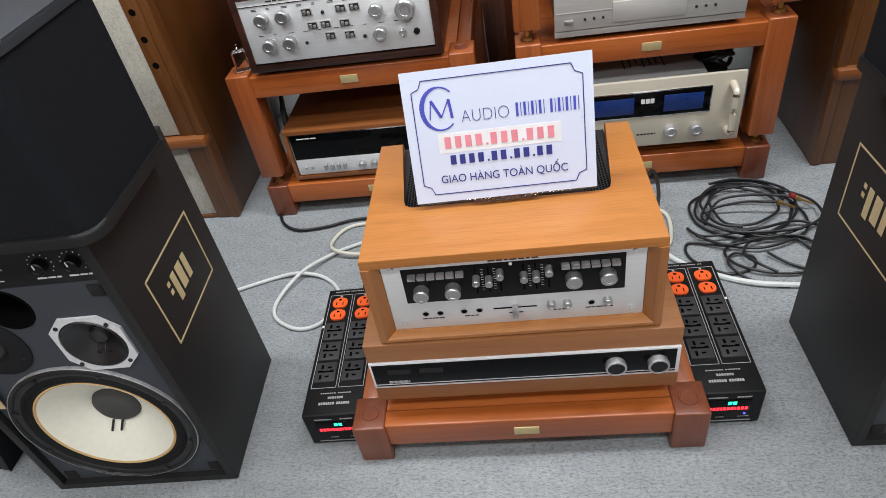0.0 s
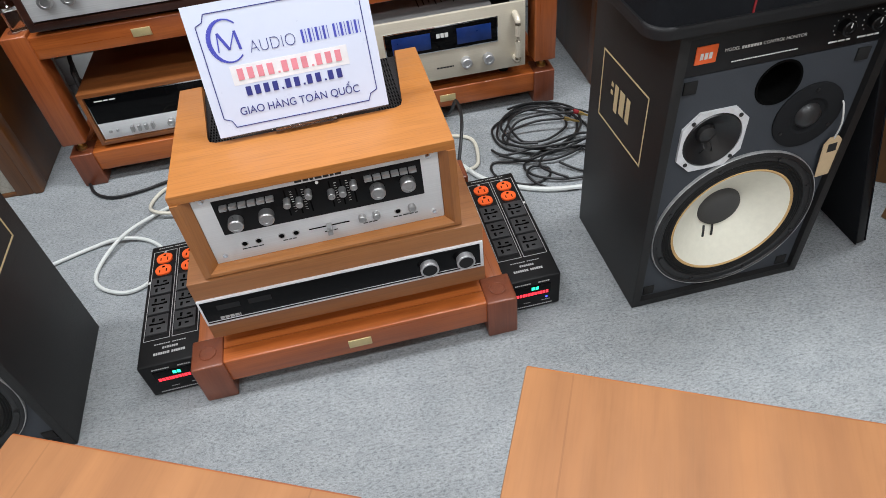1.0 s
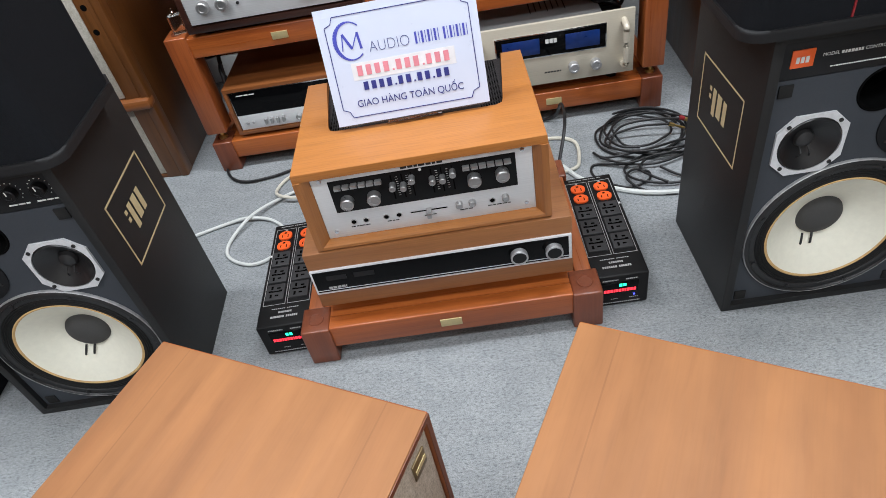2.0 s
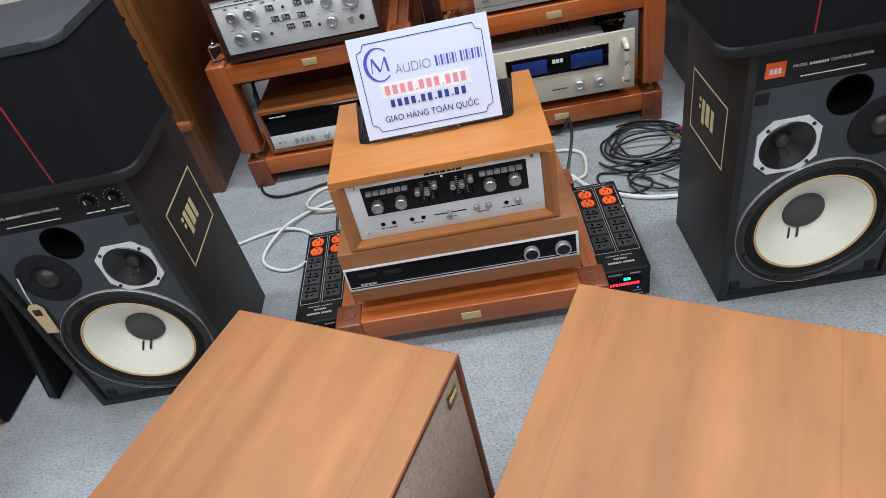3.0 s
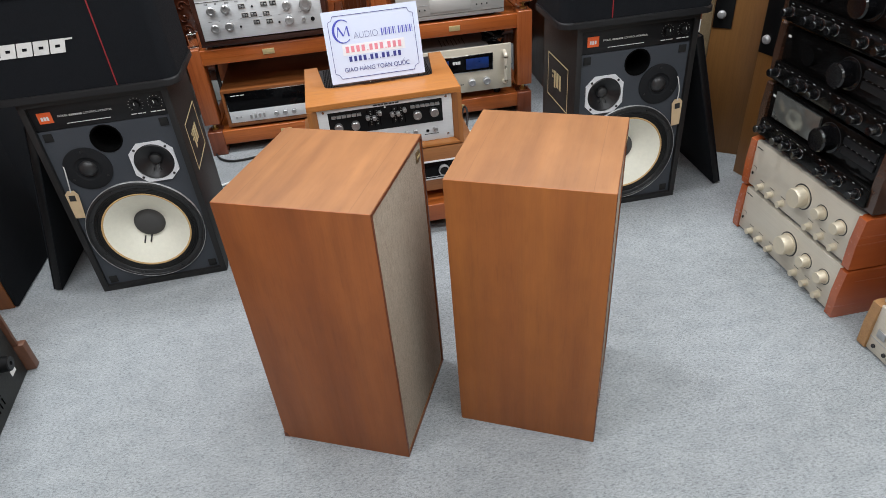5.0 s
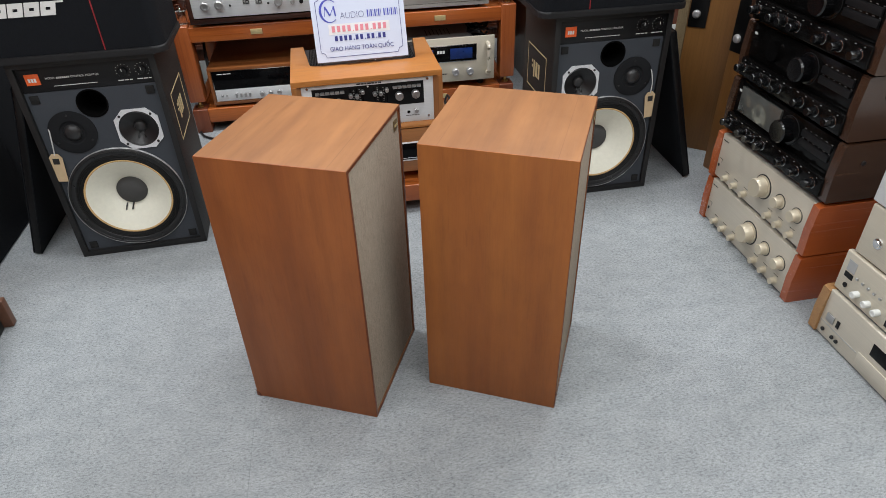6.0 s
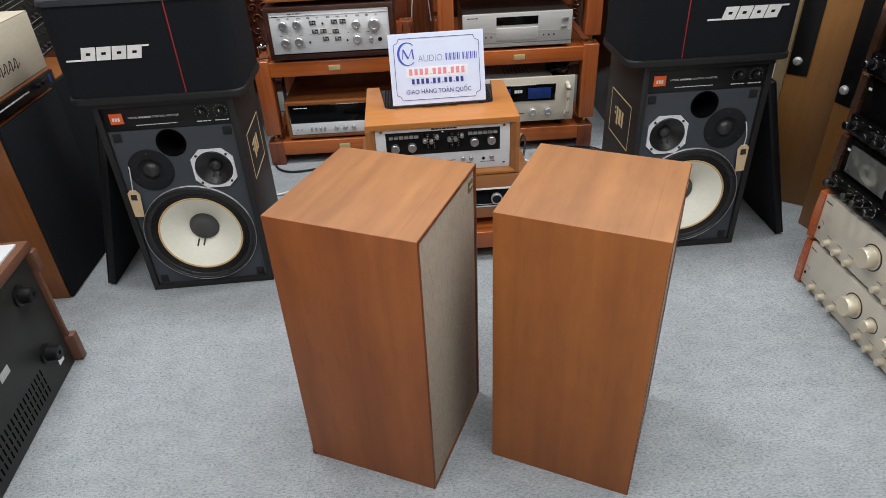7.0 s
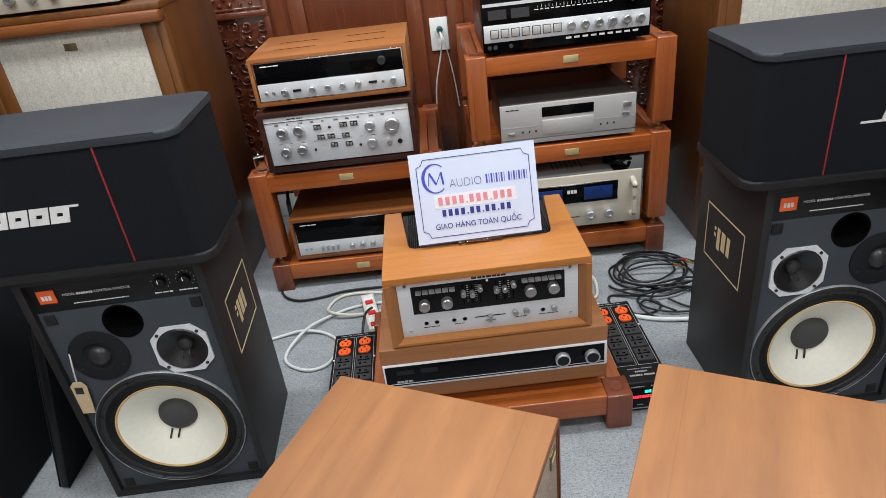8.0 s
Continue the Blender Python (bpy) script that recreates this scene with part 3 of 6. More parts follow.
def floor_speaker(m, veneer):
    """Veneered box whose cloth grille is its +x side."""
    w, d, h, t = 0.290, 0.294, 0.613, 0.007
    sp = thing("floor_speaker", m, "teak-veneered floor speaker with oatmeal cloth grille", "speaker", "pair of floor speakers")
    part("side_panel", box(-w / 2, w / 2, 0, t, 0, h - 0.0005, 0.0016), veneer, sp)
    part("side_panel", box(-w / 2, w / 2, d - t, d, 0, h - 0.0005, 0.0016), veneer, sp)
    part("top_panel", box(-w / 2, w / 2, 0.0012, d - 0.0012, h - t, h, 0.0018), TEAK_Y, sp)
    part("bottom_panel", box(-w / 2, w / 2 - 0.001, t, d - t, 0.001, t, 0.001), TEAK_Y, sp)
    part("back_panel", box(-w / 2 + 0.002, -w / 2 + t, t, d - t, t, h - t), WALNUT_X, sp)
    grille = part("grille", box(w / 2 - 0.020, w / 2 - 0.0015, t + 0.001, d - t - 0.001, t + 0.001, h - t - 0.001, 0.004), OAT, sp, "oatmeal woven cloth grille")
    badge = part("badge", box(w / 2 - 0.002, w / 2 + 0.0004, d - 0.042, d - 0.020, h - 0.044, h - 0.022, 0.001), BRONZE, grille, "small bronze badge")
    part("badge_mark", box(w / 2 + 0.0002, w / 2 + 0.0010, d - 0.040, d - 0.022, h - 0.036, h - 0.031), PLATE, badge)
    # Thin dark strips paint the shade onto the panel edges round the grille.
    for z0, z1 in ((0.001, t), (h - t, h - 0.0012)):
        part("edge_band", box(w / 2 + 0.0002, w / 2 + 0.0009, 0.001, d - 0.001, z0, z1), EDGE_SHADE_CHIP, sp, "edge of the panel, its shade painted on")
    for y0, y1 in ((0.0012, t), (d - t, d - 0.0012)):
        part("edge_band", box(w / 2 + 0.0002, w / 2 + 0.0009, y0, y1, t + 0.0003, h - t - 0.0003), EDGE_SHADE_CHIP, sp, "edge of the panel, its shade painted on")
    return sp


left_box = floor_speaker(pose(-0.210, -0.075, 0, 0, 0, -23.7), TEAK_RED_Z)
floor_speaker(pose(0.182, -0.116, 0, 0, 0, -25.9), TEAK_Z)
chip = bmesh.new()
prism(chip, [(-0.1455, 0.0), (-0.133, 0.0), (-0.1385, 0.010), (-0.1455, 0.017)], 0.0, 0.0008, FRONT)
part("worn_corner", chip, EDGE_SHADE_CHIP, left_box, "chipped dark corner of the veneer")

# ---- studio monitors ----


def studio_monitor(m, side):
    """Three-way monitor; side = 1 has the midrange driver at +x."""
    w, d, h, t = 0.362, 0.290, 0.597, 0.017
    y = 0.012
    sp = thing("studio_monitor", m, "black vinyl studio monitor with a large cream woofer, grille removed", "speaker", "pair of studio monitors")
    part("cabinet", shell(w, d, h, t, 0.012), VINYL, sp)
    mx, tx, px = 0.086 * side, -0.083 * side, -0.010 * side
    wz, mz, tz, pz = 0.180, 0.387, 0.395, 0.470
    part("baffle", plate_with_holes(-w / 2 + t, w / 2 - t, t, 0.512, [(0, wz, 0.134), (mx, mz, 0.0522), (px, pz, 0.036)], y, y + 0.016), BAFFLE, sp, "slate-grey painted baffle")
    # Plate behind the baffle, coloured as the shaded hollow.
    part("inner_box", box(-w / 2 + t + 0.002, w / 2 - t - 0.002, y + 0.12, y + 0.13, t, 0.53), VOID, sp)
    header = part("header_plate", box(-w / 2 + t, w / 2 - t, y - 0.0015, y + 0.015, 0.5135, h - t, 0.001), HEADER, sp, "black header plate with small white print")
    part("badge", box(-0.147, -0.113, y - 0.004, y - 0.0014, 0.533, 0.562, 0.001), ORANGE, header, "orange square badge")
    marks = bmesh.new()
    for k in range(3):
        slab(marks, -0.140 + k * 0.007, -0.135 + k * 0.007, y - 0.0046, y - 0.0038, 0.541, 0.551)
    part("badge_mark", marks, PAINT_WHITE, header)
    marks = bmesh.new()
    dashes(marks, -0.073, -0.042, 0.5475, 0.0046, y - 0.0015, (0.0035, 0.0028, 0.0036, 0.0040), 0.0013)
    part("model_line", marks, PAINT_WHITE, header)
    lettering("lettering", "MODEL", 0.0075, PAINT_WHITE, header, pose(-0.088, y - 0.0017, 0.5475, 90, 0, 0), "small white printed capitals", 0.024)
    lettering("lettering", "CONTROL MONITOR", 0.0075, PAINT_WHITE, header, pose(-0.004, y - 0.0017, 0.5475, 90, 0, 0), "small white printed capitals", 0.070)
    marks = bmesh.new()
    dashes(marks, -0.085, 0.022, 0.5265, 0.0018, y - 0.0015, (0.004, 0.0022, 0.003, 0.0026, 0.0018), 0.0010)
    part("lettering", marks, PAINT_WHITE, header)
    for k, x in enumerate((0.091, 0.139)):
        dial = part("dial", knob((x, y - 0.0015, 0.550), 0.0115, 0.014), BLACK, header, "small black level dial")
        ticks = bmesh.new()
        for j in range(11):
            a = radians(225 - 27 * j)
            c = Vector((x + 0.0175 * math.cos(a), y - 0.002, 0.550 + 0.0175 * math.sin(a)))
            slab(ticks, c.x - 0.0007, c.x + 0.0007, c.y - 0.0004, c.y + 0.0006, c.z - 0.0007, c.z + 0.0007)
        slab(ticks, x - 0.0008, x + 0.0008, y - 0.0162, y - 0.0152, 0.552, 0.560)
        dashes(ticks, x - 0.018, x + 0.018, 0.5255, 0.0026, y - 0.0015, (0.014, 0.011, 0.02), 0.002)
        part("scale", ticks, PAINT_WHITE, dial)
    part("port", turned([(0.040, 0.0), (0.0385, 0.002), (0.0355, 0.0005), (0.035, -0.02), (0.035, -0.10), (0, -0.10)], (px, y, pz), "y", 40), VOID, sp, "round black bass port, shade of the hollow painted in")
    tweeter = part("tweeter", turned([(0.061, 0), (0.061, 0.003), (0.056, 0.0045), (0.034, 0.0045), (0.030, 0.001), (0.024, 0.0005), (0, 0.0005)], (tx, y, tz), "y", 48), FOAM, sp, "black round tweeter plate")
    part("dome", turned([(0.023, 0.0005), (0.021, 0.006), (0.015, 0.011), (0.008, 0.0135), (0, 0.0142)], (tx, y, tz), "y", 28), DOME, tweeter)
    for k in range(3):
        a = radians(90 + 120 * k)
        part("screw", turned([(0.003, 0.0045), (0.003, 0.006), (0, 0.006)], (tx + 0.050 * math.cos(a), y, tz + 0.050 * math.sin(a)), "y", 8), BASKET, tweeter)
    # midrange: cast frame with cut corners
    a, c = 0.0575, 0.0265
    frame_pts = [(-a + c, -a), (a - c, -a), (a, -a + c), (a, a - c), (a - c, a), (-a + c, a), (-a, a - c), (-a, -a + c)]
    octagon = bmesh.new()
    outer = [octagon.verts.new((mx + px_, y - 0.0045, mz + pz_)) for px_, pz_ in frame_pts]
    inner = [octagon.verts.new((mx + 0.0515 * math.cos(2 * math.pi * k / 40), y - 0.0045, mz + 0.0515 * math.sin(2 * math.pi * k / 40))) for k in range(40)]
    es = [octagon.edges.new((lp[k], lp[(k + 1) % len(lp)])) for lp in (outer, inner) for k in range(len(lp))]
    bmesh.ops.triangle_fill(octagon, use_beauty=True, use_dissolve=False, edges=es)
    out = bmesh.ops.extrude_face_region(octagon, geom=list(octagon.faces))
    for g in out["geom"]:
        if isinstance(g, bmesh.types.BMVert):
            g.co.y = y + 0.001
    mid = part("midrange", octagon, ALLOY, sp, "cast alloy frame with cut corners")
    part("cone", turned([(0.0520, 0.001), (0.0485, 0.0055), (0.0435, 0.003), (0.019, -0.018), (0.015, -0.019)], (mx, y, mz), "y", 40), DARKCONE, mid, "black paper midrange cone")
    part("dust_cap", turned([(0.017, -0.0175), (0.014, -0.011), (0.008, -0.0075), (0, -0.0065)], (mx, y, mz), "y", 24), DOME, mid)
    for sx in (-0.007, 0.007):
        lead = tube(bmesh.new(), [(mx + sx, y + 0.013, mz - 0.012), (mx + sx, y + 0.002, mz - 0.020), (mx + sx * 1.5, y + 0.006, mz - 0.030)], 0.0011, 6, 4)
        part("tinsel_lead", lead, BASKET, mid)
    for sx in (-1, 1):
        for sz in (-1, 1):
            part("screw", turned([(0.0036, 0.0045), (0.0034, 0.0065), (0, 0.0068)], (mx + sx * 0.0405, y, mz + sz * 0.0405), "y", 10), BASKET, mid)
    # woofer
    ring = turned([(0.1585, 0), (0.1585, 0.005), (0.1555, 0.0075), (0.1515, 0.0085), (0.1495, 0.0055), (0.140, 0.0048), (0.136, 0.0015), (0.134, -0.004)], (0, y, wz), "y", 72)
    woofer = part("woofer", ring, BASKET, sp, "worn dark cast basket ring")
    part("rim", turned([(0.1594, 0.0002), (0.1594, 0.0056), (0.1583, 0.0066), (0.1575, 0.0060)], (0, y, wz), "y", 72), RIM, woofer, "worn bright edge of the basket")
    part("inner_rim", turned([(0.1502, 0.0070), (0.1494, 0.0074), (0.1488, 0.0068)], (0, y, wz), "y", 72), BASKET, woofer)
    prof = [(0.1385, 0.0030)]
    for k in range(7):
        prof.append((0.1372 - k * 0.0022, 0.0042 + (0.0010 if k % 2 else -0.0004)))
    prof.append((0.1192, 0.0020))
    part("surround", turned(prof, (0, y, wz), "y", 72), SURROUND, woofer, "pleated black cloth surround")
    part("cone_edge", turned([(0.1202, 0.0022), (0.1175, 0.0032), (0.1145, 0.0008)], (0, y, wz), "y", 72), TAN, woofer, "tan treated cone edge")
    cone_prof = [(0.1148, 0.0010)]
    for k in range(1, 37):
        r = 0.1148 - k * 0.002
        cone_prof.append((r, 0.0010 - 0.046 * ((0.1148 - r) / 0.072) ** 1.05 + (0.00028 if k % 2 else -0.00028)))
    part("cone", turned(cone_prof, (0, y, wz), "y", 72), CONE, woofer, "cream coated paper cone")
    part("dust_cap", turned([(0.0440, -0.0465), (0.0405, -0.039), (0.031, -0.0325), (0.017, -0.0290), (0, -0.0280)], (0, y, wz), "y", 40), CAP, woofer, "dark grey felt dust cap")
    for sx in (-0.024, -0.006):
        lead = tube(bmesh.new(), [(sx, y + 0.041, wz - 0.040), (sx - 0.002, y + 0.036, wz - 0.046), (sx - 0.005, y + 0.030, wz - 0.055), (sx - 0.006, y + 0.029, wz - 0.058)], 0.0022, 8, 4)
        part("tinsel_lead", lead, BASKET, woofer)
    for k in range(8):
        a = radians(22.5 + 45 * k)
        part("screw", turned([(0.0042, 0.005), (0.0040, 0.0085), (0, 0.009)], (0.1455 * math.cos(a), y, wz + 0.1455 * math.sin(a)), "y", 10), BASKET, woofer)
    for x in (-0.144, 0.144):
        for z in (0.034, 0.494):
            part("velcro_pad", box(x - 0.011, x + 0.011, y - 0.003, y + 0.0005, z - 0.011, z + 0.011, 0.001), VELCRO, sp, "black velcro square")
    # emblem on the inner side: a square outline with plain blocks
    ex = side * w / 2
    emblem = bmesh.new()
    y0, y1, zl, zh = 0.059, 0.238, 0.321, 0.456
    corners = [Vector((0, y0, zh)), Vector((0, y1, zh)), Vector((0, y1, zl)), Vector((0, y0, zl))]
    for k in range(4):
        p, q = corners[k], corners[(k + 1) % 4]
        slab(emblem, ex - 0.0004, ex + side * 0.0008, min(p.y, q.y) - 0.0017, max(p.y, q.y) + 0.0017, min(p.z, q.z) - 0.0017, max(p.z, q.z) + 0.0017)
    part("emblem_outline", emblem, GOLD_INK, sp, "thin gold printed square outline")
    yc, zc = (y0 + y1) / 2, (zl + zh) / 2
    emblem = bmesh.new()
    for k, (half, lo) in enumerate(((0.0070, -0.027), (0.0095, -0.020), (0.0070, -0.020))):
        yy = yc + side * (k - 1) * 0.024
        slab(emblem, ex - 0.0004, ex + side * 0.0009, yy - half, yy + half, zc + lo, zc + 0.027)
    for dz in (0.004, 0.020):
        yy = yc - side * 0.043
        slab(emblem, ex - 0.0004, ex + side * 0.0009, yy - 0.0042, yy + 0.0042, zc + dz - 0.0042, zc + dz + 0.0042)
    part("side_emblem", emblem, GOLD_INK, sp, "gold printed emblem in a thin square outline")
    return sp


ML, MR = pose(-0.725, 0.654, 0, 0, 0, 2.5), pose(0.729, 0.703, 0, 0, 0, 1.4)
studio_monitor(ML, 1)
studio_monitor(MR, -1)


def price_tag(m, side, lean):
    tag = thing("price_tag", m @ pose(-0.147 * side, 0.004, 0.342, 0, lean, 0), "kraft paper tag hanging on white string", "tag", "speaker tags")
    card = bmesh.new()
    prism(card, [(-0.017, -0.085), (0.017, -0.085), (0.017, -0.012), (0.008, 0.0), (-0.008, 0.0), (-0.017, -0.012)], 0.0, 0.0016, FRONT)
    part("card", card, PAPER, tag)
    part("print", box(-0.008, 0.008, -0.0026, -0.0014, -0.031, -0.014), INK_BLACK, tag, "small dark printed square")
    cordlet = tube(bmesh.new(), [(0, -0.001, -0.004), (0.003, -0.004, 0.03), (0.002, 0.002, 0.062), (0.0, 0.006, 0.070)], 0.0016, 6, 5)
    part("string", cordlet, STRING, tag)
    return tag


price_tag(ML, 1, 6)
price_tag(MR, -1, -6)

# removed grilles leaning on the outer sides of the monitors


def loose_grille(m, label):
    w, h = 0.335, 0.53
    g = thing("speaker_grille", m, label, "speaker grille", "removed grilles")
    fr = box(-w / 2, -w / 2 + 0.022, 0, 0.018, 0, h, 0.003)
    slab(fr, w / 2 - 0.022, w / 2, 0, 0.018, 0, h, 0.003)
    slab(fr, -w / 2 + 0.01, w / 2 - 0.01, 0.0005, 0.0175, 0, 0.022, 0.003)
    slab(fr, -w / 2 + 0.01, w / 2 - 0.01, 0.0005, 0.0175, h - 0.022, h, 0.003)
    part("frame", fr, BLACK, g)
    part("cloth", box(-w / 2 + 0.001, w / 2 - 0.001, 0.0185, 0.0215, 0.001, h - 0.001), GRILLE_BLACK, g, "stretched black cloth")
    part("back_cloth", box(-w / 2 - 0.0015, w / 2 + 0.0015, -0.0035, -0.0005, 0.001, h + 0.0005, 0.001), GRILLE_BLACK, g, "smooth black cloth lining")
    return g


loose_grille(pose(-1.041, 0.688 + 0.168, 0.002, 0, 0, 90) @ pose(0, 0, 0, 14.3, 0, 0), "black cloth grille leaning against a monitor")
loose_grille(pose(1.069, 0.738 + 0.168, 0.002, 0, 0, -90) @ pose(0, 0, 0, 16.0, 0, 0), "black cloth grille leaning against a monitor")

# ---- wide speakers lying on the monitors ----


def bookshelf_speaker(m, side):
    """side = 1: the red piping stands at +x and the white emblem at -x."""
    w, d, h = 0.448, 0.250, 0.256
    sp = thing("bookshelf_speaker", m, "wide black cloth speaker with slate vinyl lid and red piping", "speaker", "pair of wide speakers")
    body = bmesh.new()
    prism(body, rounded(-w / 2 + 0.004, w / 2 - 0.004, 0.004, d - 0.004, (0.034, 0.034, 0.02, 0.02)), 0.018, h - 0.0135)
    part("body", body, GRILLE_BLACK, sp)
    base = bmesh.new()
    prism(base, rounded(-w / 2, w / 2, 0, d, (0.036, 0.036, 0.022, 0.022)), 0.001, 0.0185, None, 0.006)
    part("base_plate", base, DARKVINYL, sp)
    lid = bmesh.new()
    prism(lid, rounded(-w / 2, w / 2, 0, d, (0.036, 0.036, 0.022, 0.022)), h - 0.0140, h, None, 0.0060, 4)
    part("lid", lid, LID, sp, "slate-grey vinyl lid")
    rx = 0.078 * side
    part("piping", box(rx - 0.0015, rx + 0.0015, 0.0018, 0.0055, 0.0185, h - 0.0140, 0.001), RED, sp, "thin red vertical piping")
    emblem = bmesh.new()
    x0 = -0.171 if side > 0 else -0.011
    zc = 0.128
    shear = Matrix(((1, 0.28, 0, 0), (0, 1, 0, 0), (0, 0, 1, 0), (0, 0, 0, 1)))
    place = pose(x0, 0.0036, zc, 90, 0, 0) @ shear
    for k in range(4):
        u, glyph = 0.024 + k * 0.037, bmesh.new()
        for a0, b0, a1, b1 in ((0, -0.016, 0.0115, 0.016), (0.0115, 0.0035, 0.034, 0.016), (0.0115, -0.016, 0.034, -0.0035), (0.0225, -0.0035, 0.034, 0.0035)):
            prism(glyph, [(u + a0, b0), (u + a1, b0), (u + a1, b1), (u + a0, b1)], 0.0, 0.0016, place)
        part("emblem_block", glyph, PAINT_WHITE, sp, "white slanted block")
    prism(emblem, [(-0.012, -0.016), (0.024, -0.016), (0.024, -0.012), (-0.012, -0.012)], 0.0, 0.0016, place)
    part("emblem_bar", emblem, PAINT_WHITE, sp)
    bar = prism(bmesh.new(), [(0.166, 0.012), (0.186, 0.012), (0.186, 0.016), (0.166, 0.016)], 0.0, 0.0016, place)
    part("emblem_bar", bar, PAINT_WHITE, sp)
    return sp


bookshelf_speaker(pose(-0.727, 0.632, 0.597, 0, 0, 1.5), 1)
bookshelf_speaker(pose(0.716, 0.680, 0.597, 0, 0, 0.5), -1)

# ---- wooden rack modules ----


def rack_module(m, h, rail_lo, rail_hi, d, pins, label, w=0.618):
    """Four posts with rails, a shelf and a brass plate; pins: the module stands on brass pins."""
    rk = thing("rack_module", m, label, "rack", "rack modules")
    pw, pd = 0.060, 0.070
    for x in (-1, 1):
        for y in (0, 1):
            xa, ya = (-w / 2 if x < 0 else w / 2 - pw), (0 if y == 0 else d - pd)
            post = part("post", box(xa, xa + pw, ya, ya + pd, 0, h, 0.004, 3), BLOCK if h < 0.15 else ROSE_Z, rk)
            cx, cy = xa + pw / 2, ya + pd / 2
            part("cup", turned([(0.017, 0.0002), (0.0165, 0.0016), (0.0145, 0.0016), (0.0135, 0.0004), (0, 0.0004)], (cx, cy, h), "z", 28), BLOCK, post)
            if pins:
                part("pin", turned([(0.013, -pins), (0.013, -pins + 0.006), (0.006, -pins + 0.010), (0.006, -0.012), (0.011, -0.008), (0.011, 0)], (cx, cy, 0), "z", 20), BRASS, post, "turned brass pin")
    part("front_rail", box(-w / 2 + pw - 0.002, w / 2 - pw + 0.002, 0.006, 0.040, rail_lo, rail_hi, 0.003, 3), ROSE_X, rk)
    part("back_rail", box(-w / 2 + pw - 0.002, w / 2 - pw + 0.002, d - 0.040, d - 0.006, rail_lo, rail_hi, 0.003), ROSE_X, rk)
    for x in (-1, 1):
        xa = -w / 2 + 0.010 if x < 0 else w / 2 - 0.044
        part("side_rail", box(xa, xa + 0.034, pd - 0.002, d - pd + 0.002, rail_lo, rail_hi, 0.003), ROSE_Y, rk)
    part("shelf", box(-w / 2 + 0.046, w / 2 - 0.046, 0.041, d - 0.041, rail_hi - 0.022, rail_hi - 0.001, 0.001), ROSE_X, rk)
    part("name_plate", box(-0.022, 0.022, 0.0035, 0.0062, (rail_lo + rail_hi) / 2 - 0.010, (rail_lo + rail_hi) / 2 + 0.010, 0.0006), PLATE, rk, "small engraved brass plate")
    return rk


RL, RR, RY = -0.379, 0.3350, 1.488
rack_module(pose(0.003, 0.699, 0, 0, 0, 1.1), 0.100, 0.040, 0.098, 0.46, 0, "low reddish hardwood stand with corner blocks")
rack_module(pose(RL, RY, 0), 0.100, 0.040, 0.098, 0.575, 0, "red hardwood rack base with corner blocks")
rack_module(pose(RL, RY, 0.132), 0.298, 0.234, 0.290, 0.575, 0.0315, "red hardwood rack module on brass pins")
rack_module(pose(RR, RY, 0), 0.100, 0.040, 0.098, 0.575, 0, "red hardwood rack base with corner blocks")
rack_module(pose(RR, RY, 0.132), 0.298, 0.234, 0.290, 0.575, 0.0315, "red hardwood rack module on brass pins")
rack_module(pose(RR, RY, 0.462), 0.255, 0.194, 0.249, 0.575, 0.0315, "red hardwood rack module on brass pins")

# ---- the amplifier in the middle ----


def feet(parent, w, d, hh, inset=0.04, r=0.014):
    for x in (-w / 2 + inset, w / 2 - inset):
        for y in (inset, d - inset):
            part("foot", turned([(r * 0.8, -hh), (r, -hh + 0.002), (r, 0.001), (0, 0.001)], (x, y, 0), "z", 16), BLACK, parent)


